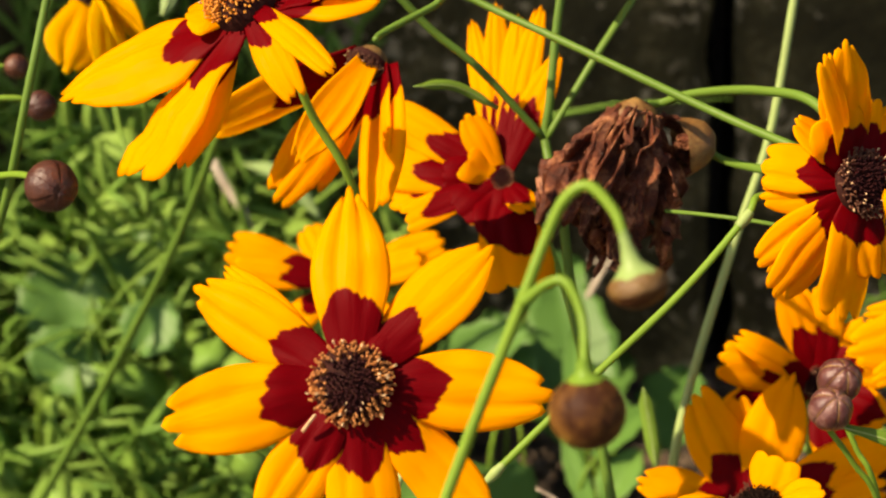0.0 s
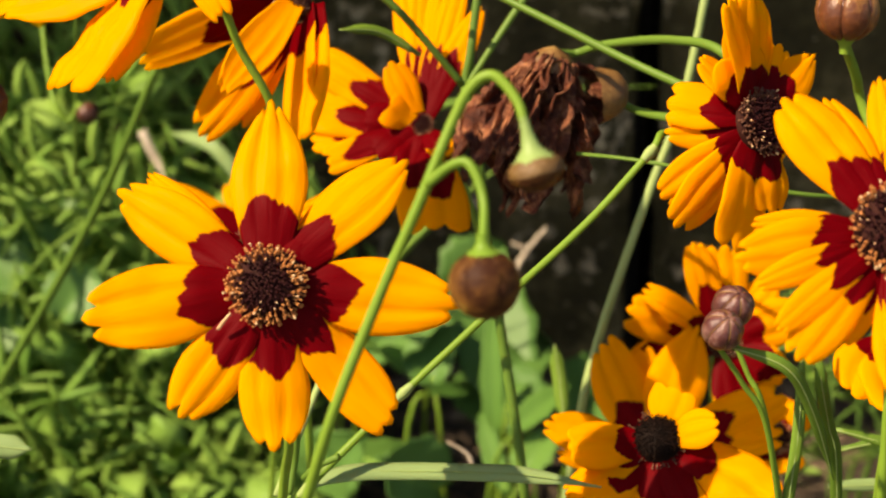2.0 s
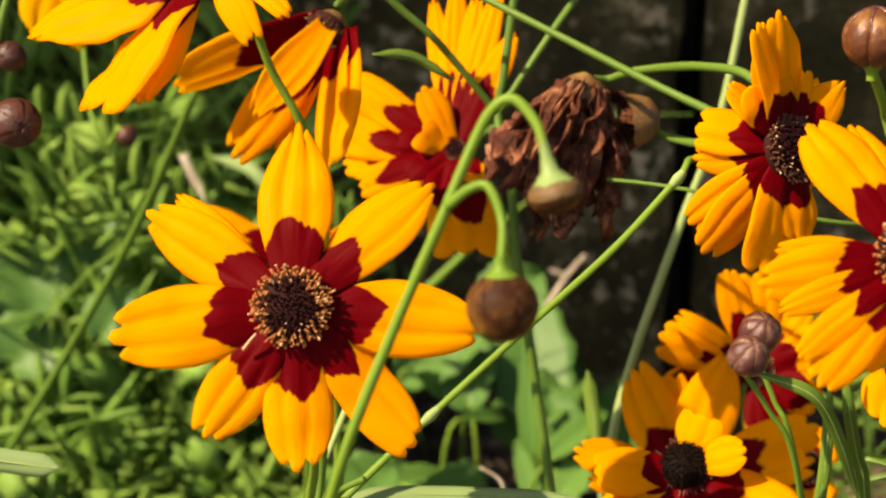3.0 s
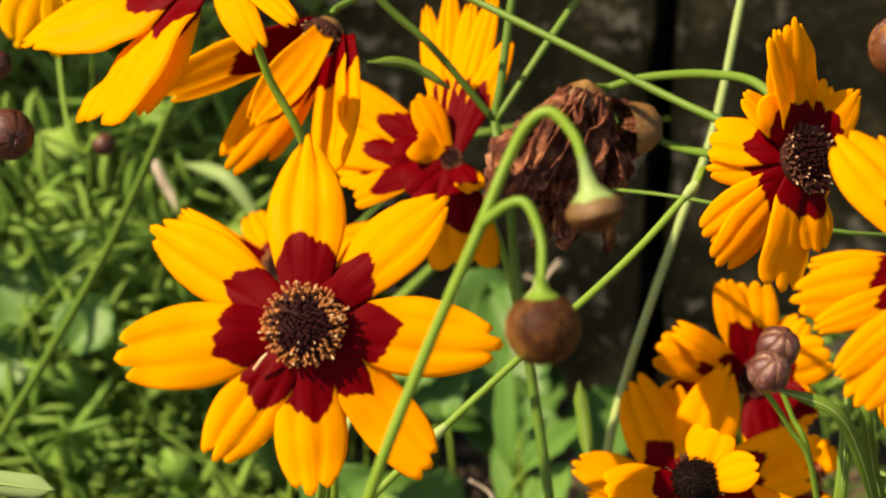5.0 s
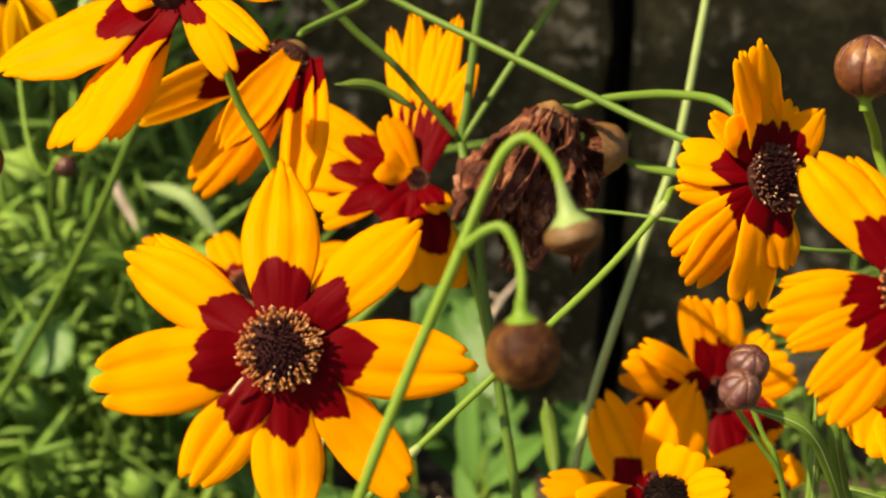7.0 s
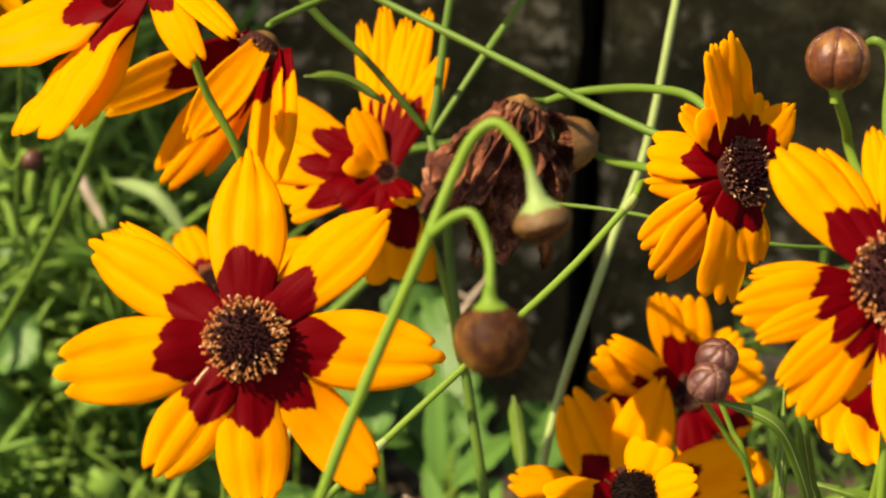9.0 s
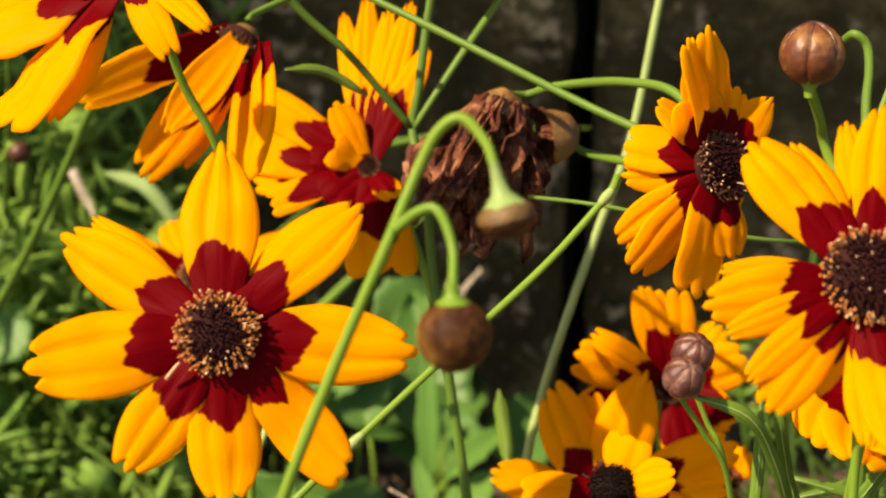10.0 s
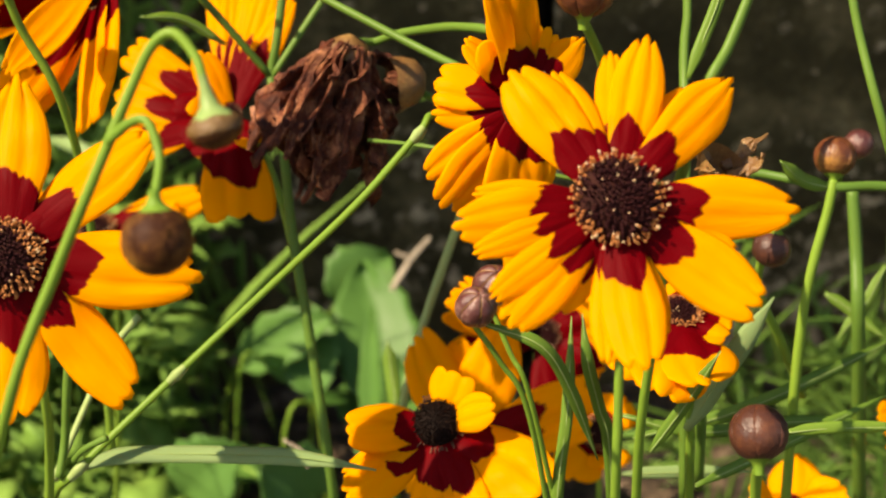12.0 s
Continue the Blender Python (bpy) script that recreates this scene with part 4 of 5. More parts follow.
flower((0.0454, 0.1440, 0.3483), (0.03, -0.80, 0.60), [
    (125, 17.3, 7.0, -6, 18, (0.03, 0.0, 0.06), 0.62, 0.62),
    (111, 15.6, 4.8, -12, 20, (0.03, 0.0, 0.03), 0.6, 0.51),
    (76, 19.5, 5.5, -12, 20, (0.048, 0.0, 0.048), 0.6, 0.45),
    (87, 17.8, 3.7, -17, 20, (0.03, 0.0, 0.036), 0.6, 0.45),
    (46, 18.7, 5.7, -8, 20, (0.06, 0.0, 0.048), 0.66, 0.37),
    (55, 16.9, 4.5, -20, 20, (0.03, 0.0, 0.03), 0.6, 0.56),
    (-3, 18.3, 6.2, -0, 12, (0.066, 0.0, 0.066), 0.5, 0.53),
    (-39, 17.7, 6.6, 4, -6, (0.012, 0.03, 0.06), 0.6, 0.62),
] + [
    (-24, 13.0, 4.2, -4, 5, (0.048, 0.0, 0.03), 0.55, 0.51),
    (-85, 17.6, 6.2, 12, -10, (0.036, 0.0, 0.072), 0.6, 0.62),
    (-96, 16.7, 3.8, 9, -8, (0.024, 0.0, 0.03), 0.62, 0.45),
    (-73, 14.2, 3.5, 2, -8, (0.03, 0.0, 0.03), 0.62, 0.45),
    (-131, 17.5, 5.2, 13, -8, (0.012, 0.0, 0.048), 0.6, 0.62),
    (-142, 16.8, 3.5, 12, -5, (0.03, 0.0, 0.03), 0.62, 0.51),
    (-120, 12.8, 4.2, 6, -5, (0.03, 0.0, 0.03), 0.62, 0.56),
    (-170, 16.7, 5.8, 8, 14, (0.06, 0.0, 0.054), 0.55, 0.56),
] + [
    (-159, 15.6, 3.1, 9, 12, (0.03, 0.0, 0.03), 0.6, 0.51),
    (177, 14.2, 3.2, 2, 14, (0.03, 0.0, 0.03), 0.6, 0.51),
], [(0.0458, 0.1449, 0.3480), (0.0467, 0.1465, 0.3369), (0.0469, 0.1441, 0.3263), (0.0472, 0.1432, 0.3130), (0.0492, 0.1511, 0.2835)], disc=(4.65, 3.0), ring=0.86, maroon_reach=8.0, thick=(0.45, 0.55), label="large open yellow flower with purple-brown disc")
flower((0.0290, 0.1865, 0.2966), (-0.16, -0.62, 0.77), [
    (17, 9.0, 5.4, 24, 34, (0.03, 0.0, 0.06), 0.6, 0.56, 0.12),
    (77, 7.6, 6.6, 22, 40, (0.018, 0.0, 0.018), 0.62, 0.9, 0.12),
    (-161, 12.4, 6.9, 18, 22, (0.018, 0.0, 0.018), 0.6, 0.73, 0.34),
    (-138, 14.5, 4.9, 3, 5, (0.03, 0.0, 0.03), 0.62, 0.56),
    (-126, 16.0, 6.7, 10, -5, (0.036, 0.0, 0.036), 0.62, 0.68, 0.45),
    (-79, 15.6, 6.9, 8, -5, (0.036, 0.0, 0.036), 0.6, 0.62, 0.48),
    (-27, 17.7, 11.9, 7, -5, (0.018, 0.0, 0.018), 0.6, 0.73, 0.34),
    (-60, 17.6, 6.5, 8, -5, (0.036, 0.0, 0.036), 0.6, 0.62, 0.5),
], [(0.0294, 0.1938, 0.2905), (0.0302, 0.1955, 0.2769), (0.0311, 0.2027, 0.2458)], disc=(3.4, 2.8), maroon_reach=5.6, bare=True, label="fading yellow flower with bare black seed disc")
flower((0.0343, 0.2360, 0.2615), (0.00, -0.78, 0.62), [
    (113, 21.4, 9.7, 4, 10, (0.0, 0.048, 0.12), 0.5, 0.53, 0.36),
    (96, 18.6, 7.7, -4, 10, (0.0, 0.012, 0.06), 0.6, 0.73, 0.42),
    (70, 23.5, 10.3, 12, 14, (0.084, 0.0, 0.03), 0.5, 0.31, 0.2),
    (23, 24.7, 8.2, 14, 14, (0.03, 0.0, 0.06), 0.62, 0.73, 0.5),
    (9, 22.5, 6.9, 16, 10, (0.03, 0.0, 0.06), 0.62, 0.73, 0.5),
    (164, 19.1, 7.4, 8, 6, (0.072, 0.0, 0.03), 0.6, 0.51, 0.4),
    (179, 16.0, 5.9, 6, 6, (0.06, 0.0, 0.03), 0.6, 0.56, 0.4),
    (-135, 12.5, 6.8, 0, 6, (0.036, 0.0, 0.03), 0.6, 0.62, 0.4),
] + [
    (-47, 12.0, 7.0, 0, 6, (0.036, 0.0, 0.03), 0.6, 0.62, 0.4),
], [(0.0330, 0.2400, 0.2600), (0.0345, 0.2420, 0.2480), (0.0350, 0.2460, 0.2150)], disc=(3.2, 1.6), dusk=True, label="yellow flower with ragged petals behind a fading bloom")
flower((0.0490, 0.2600, 0.2700), (-0.05, -0.86, 0.50), [
    (110, 19.0, 6.4, 16, 14, (0.036, 0.0, 0.024), 0.58, 0.56, 0.46),
    (92, 17.4, 8.7, 10, 14, (0.03, 0.0, 0.024), 0.6, 0.73, 0.46),
    (165, 20.1, 8.0, 24, 40, (0.03, 0.0, 0.03), 0.66, 0.8, 0.46),
    (151, 21.0, 4.5, 34, 60, (0.03, 0.0, 0.03), 0.66, 0.73, 0.4),
    (22, 14.1, 8.7, 8, 18, (0.03, 0.0, 0.036), 0.62, 0.73, 0.42),
    (52, 14.0, 6.2, 5, 18, (0.03, 0.0, 0.03), 0.62, 0.62, 0.42),
    (-165, 18.4, 7.2, 20, 10, (0.03, 0.0, 0.03), 0.6, 0.62, 0.9),
    (-29, 13.0, 7.2, 16, 18, (0.03, 0.0, 0.03), 0.6, 0.62, 0.8),
] + [
    (-80, 14.7, 7.2, 10, 10, (0.03, 0.0, 0.03), 0.6, 0.62, 0.8),
], [(0.0480, 0.2640, 0.2640), (0.0490, 0.2660, 0.2480), (0.0500, 0.2700, 0.2200)], disc=(3.2, 1.4), dusk=True, label="yellow flower with broad maroon eye facing upward")
flower((-0.0396, 0.3104, 0.2662), (-0.05, -0.72, 0.69), [
    (164, 24.0, 8.2, 12, 10, (0.03, 0.0, 0.012), 0.7, 0.84, 0.42),
    (177, 22.1, 6.2, 14, 10, (0.03, 0.0, 0.012), 0.7, 0.84, 0.42),
    (122, 15.8, 7.3, -12, 10, (0.03, 0.0, 0.036), 0.65, 0.73, 0.3),
    (26, 23.3, 8.4, -8, 10, (0.03, 0.0, 0.024), 0.68, 0.73, 0.42),
    (17, 17.7, 7.6, 0, 10, (0.03, 0.0, 0.024), 0.68, 0.73, 0.42),
    (-131, 19.1, 7.6, 20, 10, (0.03, 0.0, 0.024), 0.68, 0.73, 0.42),
    (-42, 17.8, 7.1, 14, 10, (0.03, 0.0, 0.024), 0.68, 0.73, 0.42),
], [(-0.0376, 0.3143, 0.2648), (-0.0381, 0.3159, 0.2381), (-0.0452, 0.3258, 0.1701)], disc=(4.2, 2.2), label="yellow flower half hidden behind a larger bloom")
flower((-0.0854, 0.3254, 0.3238), (-0.21, -0.74, -0.64), [
    (-130, 17.4, 12, 83, 15, 0.1, 0.04),
    (1, 20.7, 12, 67, 10, 0.1, 0.04),
    (-11, 16.5, 12, 31, 15, 0.1, 0.04),
    (12, 20.9, 11, 48, 10, 0.1, 0.04),
    (-109, 16.4, 11, 39, 10, 0.1, 0.04),
], [(-0.0860, 0.3283, 0.3243), (-0.0878, 0.3349, 0.3268), (-0.0868, 0.3460, 0.3270), (-0.0907, 0.3828, 0.2995), (-0.1024, 0.4082, 0.2358)], disc=(3.4, 1.6), wilted=True, faded=True, label="wilted yellow flower hanging head down")
flower((0.0093, 0.2554, 0.3603), (0.11, -0.89, -0.45), [
    (-162, 13.4, 9, 51, 20, 0.16, 0.05),
    (-168, 13.2, 6, 73, 15, 0.12, 0.05),
    (-38, 13.9, 8, 67, 15, 0.14, 0.05),
    (-4, 10.7, 8, 11, 15, 0.1, 0.05),
    (1, 14.8, 8, -50, 15, 0.1, 0.05),
    (122, 13.8, 8, -84, 15, 0.1, 0.05),
    (-175, 10.6, 8, -22, 15, 0.1, 0.05),
], [(0.0097, 0.2623, 0.3602), (0.0086, 0.2639, 0.3549), (0.0073, 0.2584, 0.3488), (0.0055, 0.2545, 0.3406), (0.0038, 0.2490, 0.3287), (0.0030, 0.2464, 0.3230), (0.0050, 0.2396, 0.3154), (0.0063, 0.2361, 0.3024), (0.0089, 0.2313, 0.2868), (0.0129, 0.2236, 0.2595), (0.0149, 0.2306, 0.2168)], thick=(0.6, 0.85), label="yellow flower leaning forward on a tall branching stem")
flower((0.0598, 0.1850, 0.3142), (0.09, -0.22, 0.97), [
    (-149, 13.9, 11, -10, 5, 0.06, 0.45),
    (-127, 14.6, 11, -7, 5, 0.06, 0.5),
    (-103, 13.3, 11, -1, 5, 0.08, 0.5),
    (-53, 7.1, 10, 0, 5, 0.06, 0.5),
    (78, 8.1, 8, -20, 15, 0.1),
    (40, 9.7, 8, -5, 15, 0.1),
], [(0.0619, 0.1859, 0.3100), (0.0625, 0.1854, 0.2975), (0.0663, 0.1923, 0.2543)], disc=(3.0, 1.2), maroon_reach=4.6, label="yellow flower shaded below a larger bloom")
flower((0.0904, 0.2308, 0.2489), (-0.02, -0.46, 0.89), [
    (169, 14.3, 11, 50, 10, 0.06, 0.3),
    (83, 14.3, 9, 5, 10, 0.06, 0.3),
    (29, 11.5, 11, 34, 10, 0.06, 0.3),
    (-100, 15.9, 9, 16, 10, 0.06),
], [(0.0921, 0.2394, 0.2494), (0.0962, 0.2417, 0.2142)], disc=(4, 2.2), maroon_reach=4.6, label="low yellow flower among green stems")
flower((0.1166, 0.2485, 0.2577), (-0.02, -0.46, 0.89), [
    (-175, 11.4, 9, 31, 15, 0.1),
    (127, 8.1, 9, 31, 15, 0.1),
    (45, 7.8, 9, 27, 15, 0.1),
    (-26, 7.2, 9, -19, 15, 0.1),
    (-122, 9.7, 9, 1, 15, 0.1),
], [(0.1181, 0.2523, 0.2542), (0.1245, 0.2514, 0.2065)], disc=(4, 2.2), maroon_reach=4.6, label="low yellow flower among green stems")
flower((0.0614, 0.2701, 0.2427), (0.18, -0.45, 0.87), [
    (35, 9.3, 9, 36, 15, 0.1),
    (98, 9.8, 9, -3, 15, 0.1),
    (-144, 11.7, 10, -10, 15, 0.1),
    (-91, 8.2, 9, 7, 15, 0.1),
], [(0.0622, 0.2760, 0.2377), (0.0644, 0.2720, 0.1895)], disc=(4, 2.2), maroon_reach=4.6, label="yellow flower half hidden among green stems")

# ---- buds on their stems ----
bud((0.0054, 0.1147, 0.3578), 2.9, (-0.05, 0.28, 0.96), [(0.0058, 0.1161, 0.3596), (0.0053, 0.1189, 0.3632), (0.0042, 0.1208, 0.3654), (0.0027, 0.1214, 0.3651), (0.0007, 0.1217, 0.3633)], 0.37, "round brown bud nodding from a hooked green stem")
bud((0.0096, 0.1214, 0.3645), 2.2, (-0.24, 0.32, 0.92), [(0.0089, 0.1223, 0.3664), (0.0079, 0.1239, 0.3699), (0.0061, 0.1252, 0.3714), (0.0043, 0.1253, 0.3704), (0.0027, 0.1245, 0.3675), (0.0003, 0.1220, 0.3622), (-0.0038, 0.1191, 0.3530), (-0.0077, 0.1160, 0.3434), (-0.0128, 0.1159, 0.3255)], 0.42, "nodding bud with green neck on a hooked stem", cup=True)
bud((0.0436, 0.1665, 0.3629), 3.15, (-0.02, -0.24, -0.97), [(0.0440, 0.1662, 0.3594), (0.0457, 0.1682, 0.3549), (0.0472, 0.1690, 0.3506), (0.0527, 0.1602, 0.3368), (0.0523, 0.1627, 0.3076), (0.0551, 0.1708, 0.2670)], 0.5, "round ochre-brown bud with deep seams")
bud((0.0328, 0.1646, 0.3257), 2.3, (-0.21, 0.40, -0.89), [(0.0332, 0.1659, 0.3233), (0.0359, 0.1661, 0.3177), (0.0396, 0.1666, 0.3100), (0.0451, 0.1699, 0.2815)], 0.31, "small purple-brown bud with pale seams")
bud((0.0351, 0.1723, 0.3246), 2.4, (-0.21, 0.40, -0.89), [(0.0356, 0.1736, 0.3220), (0.0374, 0.1720, 0.3156), (0.0402, 0.1716, 0.3088), (0.0474, 0.1759, 0.2766)], 0.31, "small reddish brown bud with pale seams")
bud((-0.0711, 0.2372, 0.3356), 2.3, (0.29, 0.93, -0.23), [(-0.0729, 0.2373, 0.3360), (-0.0771, 0.2374, 0.3369), (-0.0896, 0.2360, 0.3357)], 0.45, "small dark bud on a thin stem")
bud((-0.0590, 0.1982, 0.3401), 3.3, (-0.56, 0.81, -0.16), [(-0.0627, 0.2050, 0.3375), (-0.0679, 0.2099, 0.3367), (-0.0813, 0.2200, 0.3308)], 0.45, "round dark brown bud")
bud((-0.0899, 0.2861, 0.3240), 2.2, (-0.56, 0.81, -0.16), [(-0.0919, 0.2860, 0.3239), (-0.1029, 0.2851, 0.3236)], 0.45, "small dark bud on a thin stem")
bud((-0.0879, 0.3699, 0.2692), 2.7, (-0.70, 0.16, 0.69), [(-0.0894, 0.3692, 0.2677), (-0.0924, 0.3690, 0.2674), (-0.0957, 0.3709, 0.2717), (-0.0988, 0.3793, 0.2777), (-0.1023, 0.3928, 0.2888)], 0.55, "small dark bud nodding beside the wall")
bud((0.0846, 0.2121, 0.3248), 2.95, (-0.09, -0.52, -0.85), [(0.0844, 0.2106, 0.3217), (0.0836, 0.2089, 0.3183), (0.0807, 0.2046, 0.3035), (0.0807, 0.2017, 0.2744), (0.0846, 0.2100, 0.2343)], 0.65, "pale brown bud on a tall green stem")
bud((0.0945, 0.2360, 0.3171), 2.3, (-0.70, -0.40, -0.59), [(0.0919, 0.2308, 0.3178), (0.0858, 0.2131, 0.3212)], 0.45, "small reddish bud beside another")
bud((0.0665, 0.1635, 0.3097), 3.5, (0.00, -0.52, -0.85), [(0.0662, 0.1619, 0.3064), (0.0671, 0.1642, 0.2998), (0.0709, 0.1706, 0.2672)], 0.6, "dark brown seed bud on an upright stem")
bud((0.0758, 0.2066, 0.3132), 2.7, (0.18, 0.24, 0.95), [(0.0747, 0.2091, 0.3124), (0.0753, 0.2113, 0.3055), (0.0797, 0.2120, 0.2958), (0.0860, 0.2191, 0.2820)], 0.6, "dark bud in the shade of a flower")


# ---- dried flower heads ----
def dried_head(at, axis, count, length, spread, cup_r, stem, label, seed):
    """A withered head: brown crumpled petals hanging from a tan husk."""
    rng = random.Random(seed)
    centre, m = Vector(at), frame_of(axis)
    top = thing("dried_flower", Vector(stem[-1]), label, "dried flower", "dried flowers")
    for i in range(count):
        ang = 360 * i / count + rng.uniform(-14, 14)
        v, f, uv = petal_mesh(centre, m, ang, length * rng.uniform(0.45, 1.05), length * rng.uniform(0.20, 0.36), rng.uniform(*spread), rng.uniform(-30, 30), 0.25, rng, cup_r * 0.5, 0.36, 0.3, 0.4, 0.14)
        mesh_object("withered_petal", v, f, HUSK if "papery" in label else DRIED, top)
    back = m @ Matrix.Diagonal((1, 1, -1))
    v, f = dome(centre + m @ Vector((0, 0, cup_r * 0.6)), back, cup_r, cup_r * 1.25, 8, 18, 0.0)
    v = [q + 0.12 * cup_r * noise.noise_vector(q * 500) for q in v]
    mesh_object("husk", v, [tuple(reversed(q)) for q in f], HUSK, top, "tan papery husk")
    v, f = tube(stem, 0.00055, 0.0007)
    mesh_object("stem", v, f, STEM_OLIVE, top, "thin green stem")


dried_head((0.0160, 0.2324, 0.3328), (-0.26, -0.5, -0.82), 38, 0.0240, (58, 92), 0.0037, [(0.0175, 0.2342, 0.3337), (0.0198, 0.2354, 0.3333), (0.0228, 0.2335, 0.3351), (0.0272, 0.2290, 0.3374), (0.0322, 0.2197, 0.3409), (0.0372, 0.2120, 0.3423), (0.0415, 0.2050, 0.3390)], "withered brown flower head with crumpled hanging petals", 3)
dried_head((0.0247, 0.2329, 0.3279), (-0.95, -0.28, -0.10), 7, 0.008, (20, 75), 0.0042, [(0.0251, 0.2328, 0.3276), (0.0284, 0.2318, 0.3256), (0.0333, 0.2220, 0.3282), (0.0387, 0.2078, 0.3331)], "dried seed head with tan husk and brown wisps", 4)
dried_head((0.0604, 0.1725, 0.3396), (0.41, -0.30, 0.86), 6, 0.008, (-10, 50), 0.0028, [(0.0607, 0.1745, 0.3381), (0.0618, 0.1790, 0.3329), (0.0640, 0.1890, 0.3137), (0.0665, 0.1960, 0.2802)], "small papery seed head behind a bloom", 8)

# ---- loose stems and narrow leaves ----
stem_thing([(-0.0661, 0.3526, 0.2888), (-0.0845, 0.3626, 0.2511), (-0.1068, 0.3721, 0.2123), (-0.1401, 0.3749, 0.1593)], 1.1, "thick green stem leaning over the weeds")
stem_thing([(0.0029, 0.2466, 0.3235), (-0.0068, 0.2462, 0.3357), (-0.0142, 0.2464, 0.3427), (-0.0243, 0.2464, 0.3558)], 0.65, "thin green flower stem")
stem_thing([(0.0030, 0.2465, 0.3233), (0.0110, 0.2519, 0.3344), (0.0179, 0.2587, 0.3424), (0.0250, 0.2655, 0.3507), (0.0367, 0.2805, 0.3644)], 0.6, "thin green flower stem")
blade_thing([(-0.0040, 0.2461, 0.3290), (-0.0103, 0.2450, 0.3333), (-0.0163, 0.2425, 0.3345)], 1.5, "narrow green leaf on a thin stalk")
stem_thing([(0.0486, 0.2962, 0.3374), (0.0468, 0.2920, 0.3284), (0.0421, 0.2823, 0.3076), (0.0357, 0.2747, 0.2915), (0.0270, 0.2637, 0.2682), (0.0230, 0.2575, 0.2505), (0.0191, 0.2598, 0.2081)], 0.78, "pale green stem branching at its top")
stem_thing([(0.0485, 0.2960, 0.3369), (0.0467, 0.2987, 0.3429), (0.0445, 0.3023, 0.3512)], 0.6, "thin green flower stem")
stem_thing([(0.0485, 0.2960, 0.3369), (0.0541, 0.2978, 0.3403), (0.0594, 0.3019, 0.3488)], 0.6, "thin green flower stem")
stem_thing([(0.0191, 0.2176, 0.3246), (0.0253, 0.2127, 0.3260), (0.0319, 0.2099, 0.3260), (0.0396, 0.2091, 0.3243), (0.0503, 0.2083, 0.3225), (0.0646, 0.2149, 0.3190)], 0.3, "thin green flower stem")
blade_thing([(-0.0168, 0.1764, 0.2957), (-0.0120, 0.1781, 0.2967), (-0.0035, 0.1792, 0.2965), (0.0104, 0.1789, 0.2963), (0.0210, 0.1780, 0.2949)], 2.4, "long pale green leaf at a stem joint", (0.25, 0.5, -0.83))
stem_thing([(-0.0191, 0.1749, 0.2956), (-0.0184, 0.1769, 0.2998), (-0.0177, 0.1773, 0.3062), (-0.0168, 0.1781, 0.3138)], 0.6, "thin green flower stem")
stem_thing([(-0.0173, 0.1758, 0.2975), (-0.0154, 0.1743, 0.3002), (-0.0124, 0.1738, 0.3022)], 0.4, "thin green flower stem")
blade_thing([(0.0340, 0.1658, 0.3229), (0.0405, 0.1647, 0.3207), (0.0443, 0.1658, 0.3141), (0.0483, 0.1687, 0.3027)], 1.5, "narrow green leaf on a thin stalk")
blade_thing([(0.0446, 0.1710, 0.2669), (0.0440, 0.1724, 0.2929), (0.0451, 0.1759, 0.3058), (0.0455, 0.1808, 0.3160)], 1.5, "upright narrow leaf with rounded tip")
blade_thing([(0.0544, 0.1807, 0.2587), (0.0514, 0.1790, 0.2954), (0.0493, 0.1780, 0.3045), (0.0473, 0.1761, 0.3122), (0.0466, 0.1787, 0.3175)], 1.6, "upright narrow leaf with rounded tip")
stem_thing([(0.0588, 0.2102, 0.3503), (0.0594, 0.2081, 0.3517), (0.0610, 0.2075, 0.3504), (0.0613, 0.2060, 0.3473), (0.0609, 0.2032, 0.3414), (0.0610, 0.1923, 0.3232), (0.0637, 0.1909, 0.2802)], 0.62, "thin green flower stem")
stem_thing([(0.0599, 0.1598, 0.3650), (0.0576, 0.1573, 0.3598), (0.0551, 0.1551, 0.3551), (0.0525, 0.1562, 0.3400)], 0.6, "thin green flower stem")
blade_thing([(0.0607, 0.1983, 0.3413), (0.0623, 0.2001, 0.3452), (0.0643, 0.2023, 0.3498), (0.0655, 0.2042, 0.3537)], 1.6, "narrow green leaf on a thin stalk")
stem_thing([(0.0830, 0.2116, 0.3525), (0.0846, 0.2077, 0.3444), (0.0882, 0.2017, 0.3323), (0.0976, 0.2043, 0.3092)], 0.62, "thin green flower stem")
stem_thing([(0.0670, 0.2188, 0.3208), (0.0763, 0.2157, 0.3205), (0.0840, 0.2103, 0.3211), (0.0918, 0.2102, 0.3212), (0.1062, 0.2093, 0.3200)], 0.7, "thin green flower stem")
blade_thing([(0.0839, 0.2102, 0.3210), (0.0795, 0.2085, 0.3229), (0.0758, 0.2074, 0.3262)], 2.0, "narrow green leaf on a thin stalk")
stem_thing([(0.0967, 0.2443, 0.3058), (0.0974, 0.2397, 0.2963), (0.0978, 0.2341, 0.2848), (0.1047, 0.2425, 0.2450)], 1.1, "thin green flower stem")
blade_thing([(0.0724, 0.1741, 0.3033), (0.0788, 0.1743, 0.3039), (0.0887, 0.1742, 0.3041)], 1.5, "narrow green leaf on a thin stalk")
blade_thing([(0.0582, 0.2060, 0.2824), (0.0715, 0.2072, 0.2855), (0.0831, 0.2091, 0.2898), (0.1017, 0.2231, 0.2908)], 2.0, "narrow green leaf on a thin stalk")
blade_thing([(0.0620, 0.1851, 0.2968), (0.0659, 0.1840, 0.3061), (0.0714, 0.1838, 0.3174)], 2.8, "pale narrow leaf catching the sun")
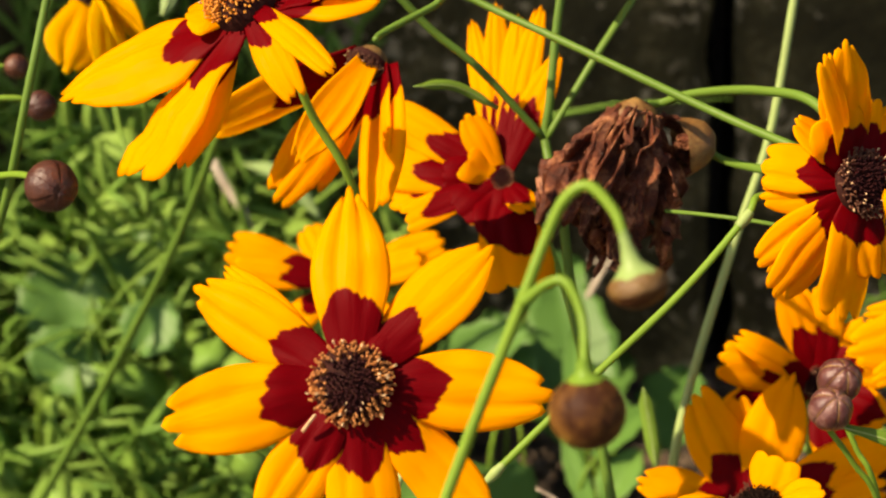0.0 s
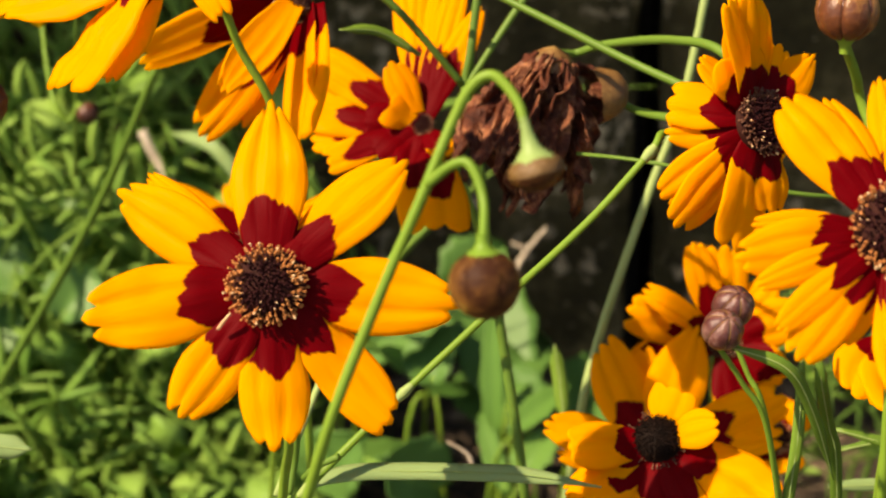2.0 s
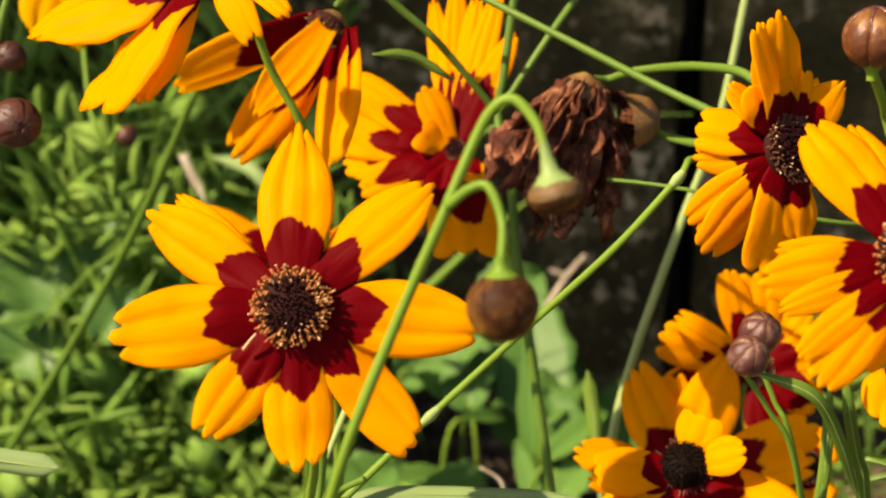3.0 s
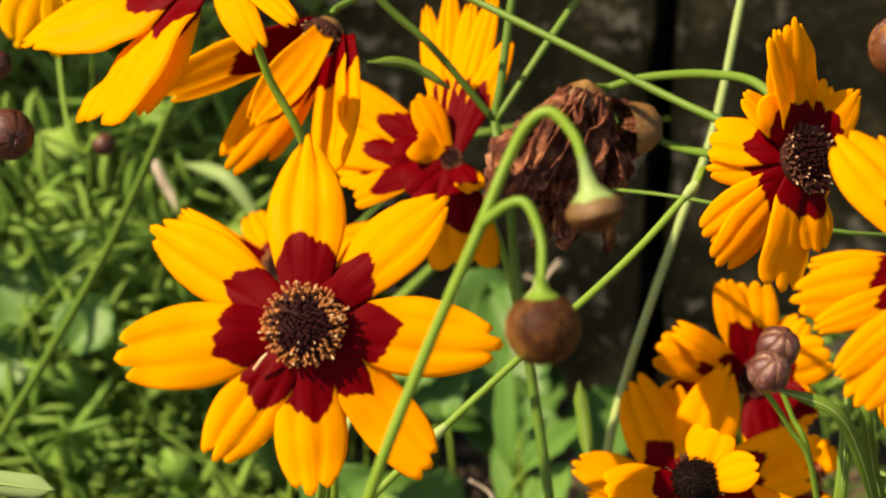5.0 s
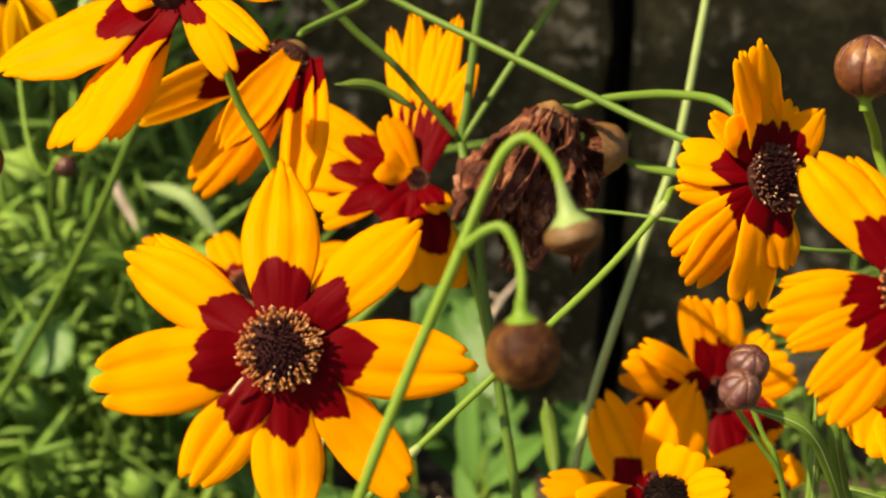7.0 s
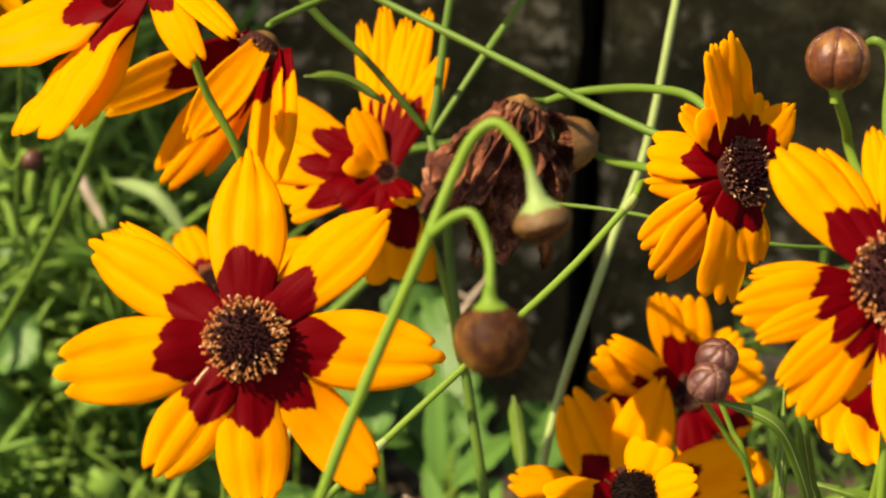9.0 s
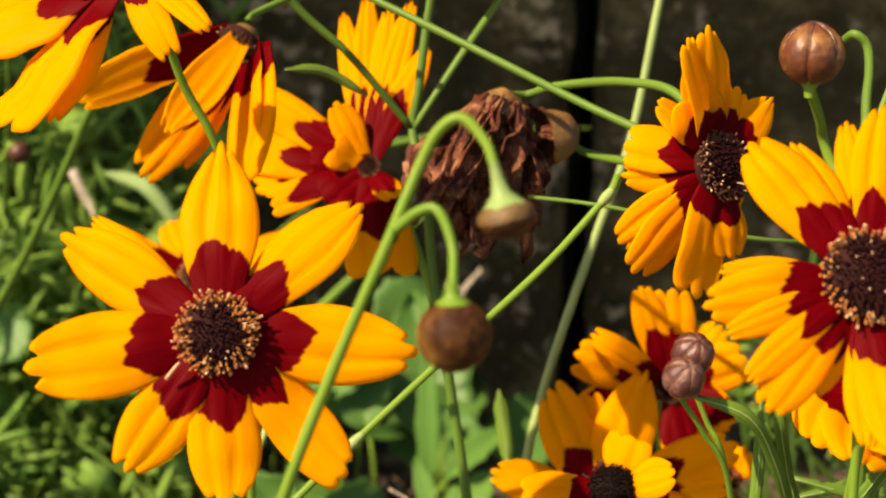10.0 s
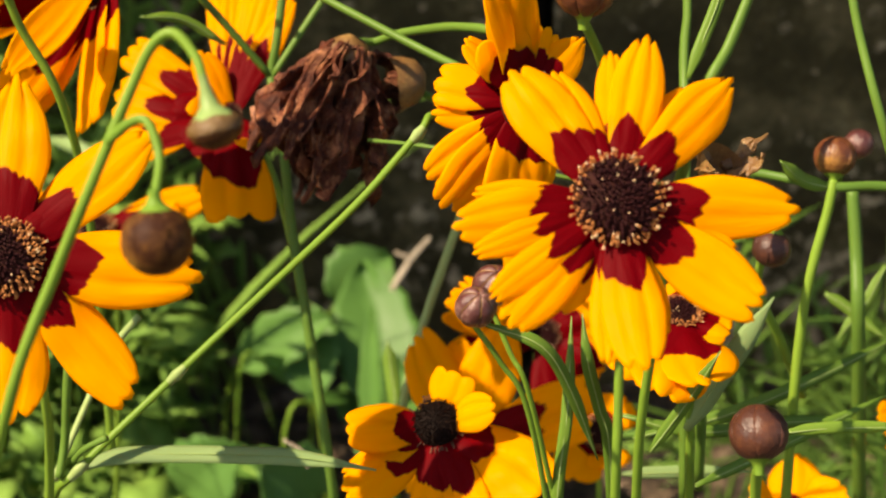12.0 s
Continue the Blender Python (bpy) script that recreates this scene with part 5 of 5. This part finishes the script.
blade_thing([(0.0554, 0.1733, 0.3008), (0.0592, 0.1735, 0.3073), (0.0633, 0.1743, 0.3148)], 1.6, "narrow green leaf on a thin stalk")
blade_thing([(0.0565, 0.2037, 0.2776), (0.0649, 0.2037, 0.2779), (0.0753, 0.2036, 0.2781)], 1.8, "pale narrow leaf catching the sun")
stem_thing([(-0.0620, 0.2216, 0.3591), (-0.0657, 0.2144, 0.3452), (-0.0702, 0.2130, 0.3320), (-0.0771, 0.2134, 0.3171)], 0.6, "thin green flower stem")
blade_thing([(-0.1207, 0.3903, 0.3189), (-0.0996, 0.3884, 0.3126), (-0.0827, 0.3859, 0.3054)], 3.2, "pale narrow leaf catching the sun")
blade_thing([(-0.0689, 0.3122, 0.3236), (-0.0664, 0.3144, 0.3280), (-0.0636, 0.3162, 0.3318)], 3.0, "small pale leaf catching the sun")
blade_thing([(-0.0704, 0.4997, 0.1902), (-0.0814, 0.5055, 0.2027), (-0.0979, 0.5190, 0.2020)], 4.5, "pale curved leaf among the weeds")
blade_thing([(0.0226, 0.2834, 0.2376), (0.0215, 0.2874, 0.2457), (0.0205, 0.2903, 0.2518)], 2.8, "upright narrow leaf with rounded tip")
blade_thing([(-0.0687, 0.1856, 0.2972), (-0.0597, 0.1853, 0.2961), (-0.0545, 0.1851, 0.2956)], 3.2, "long pale green leaf at a stem joint")
stem_thing([(-0.0219, 0.1832, 0.2896), (-0.0181, 0.1924, 0.2972), (-0.0155, 0.1997, 0.3011), (-0.0128, 0.2036, 0.3034)], 0.5, "thin pale stem behind the petals")
blade_thing([(0.0549, 0.1967, 0.2919), (0.0660, 0.1956, 0.2899), (0.0814, 0.2003, 0.2889), (0.0981, 0.2060, 0.2840)], 1.7, "narrow green leaf on a thin stalk")
blade_thing([(0.0632, 0.1818, 0.2901), (0.0740, 0.1879, 0.2916), (0.0920, 0.1975, 0.2949)], 1.6, "narrow green leaf on a thin stalk")
blade_thing([(0.1092, 0.2612, 0.2837), (0.1055, 0.2582, 0.2774), (0.1005, 0.2556, 0.2719)], 2.0, "narrow green leaf on a thin stalk")
blade_thing([(0.0985, 0.2592, 0.2791), (0.1025, 0.2580, 0.2769), (0.1093, 0.2555, 0.2720)], 2.0, "narrow green leaf on a thin stalk")


def twig_thing(points, thick, label):
    top = thing("dry_twig", Vector(points[0]), label, "twig")
    v, f = tube(points, thick / 1000, thick / 1600, 7, 5, 0.2)
    mesh_object("twig", v, f, TWIG, top)


twig_thing([(-0.1130, 0.5469, 0.1909), (-0.1090, 0.5433, 0.1832), (-0.1031, 0.5394, 0.1748), (-0.1018, 0.5430, 0.1648)], 1.9, "pale dry twig among the weeds")
twig_thing([(0.0173, 0.5716, 0.1187), (0.0248, 0.5770, 0.1294), (0.0319, 0.5808, 0.1368)], 1.2, "grey dry twig near the wall")
twig_thing([(0.0248, 0.5770, 0.1294), (0.0183, 0.5779, 0.1318)], 1.0, "grey dry twig near the wall")
twig_thing([(0.0043, 0.2883, 0.2232), (0.0031, 0.2896, 0.2260), (-0.0010, 0.2906, 0.2284)], 0.5, "thin pale withered stalk tip")
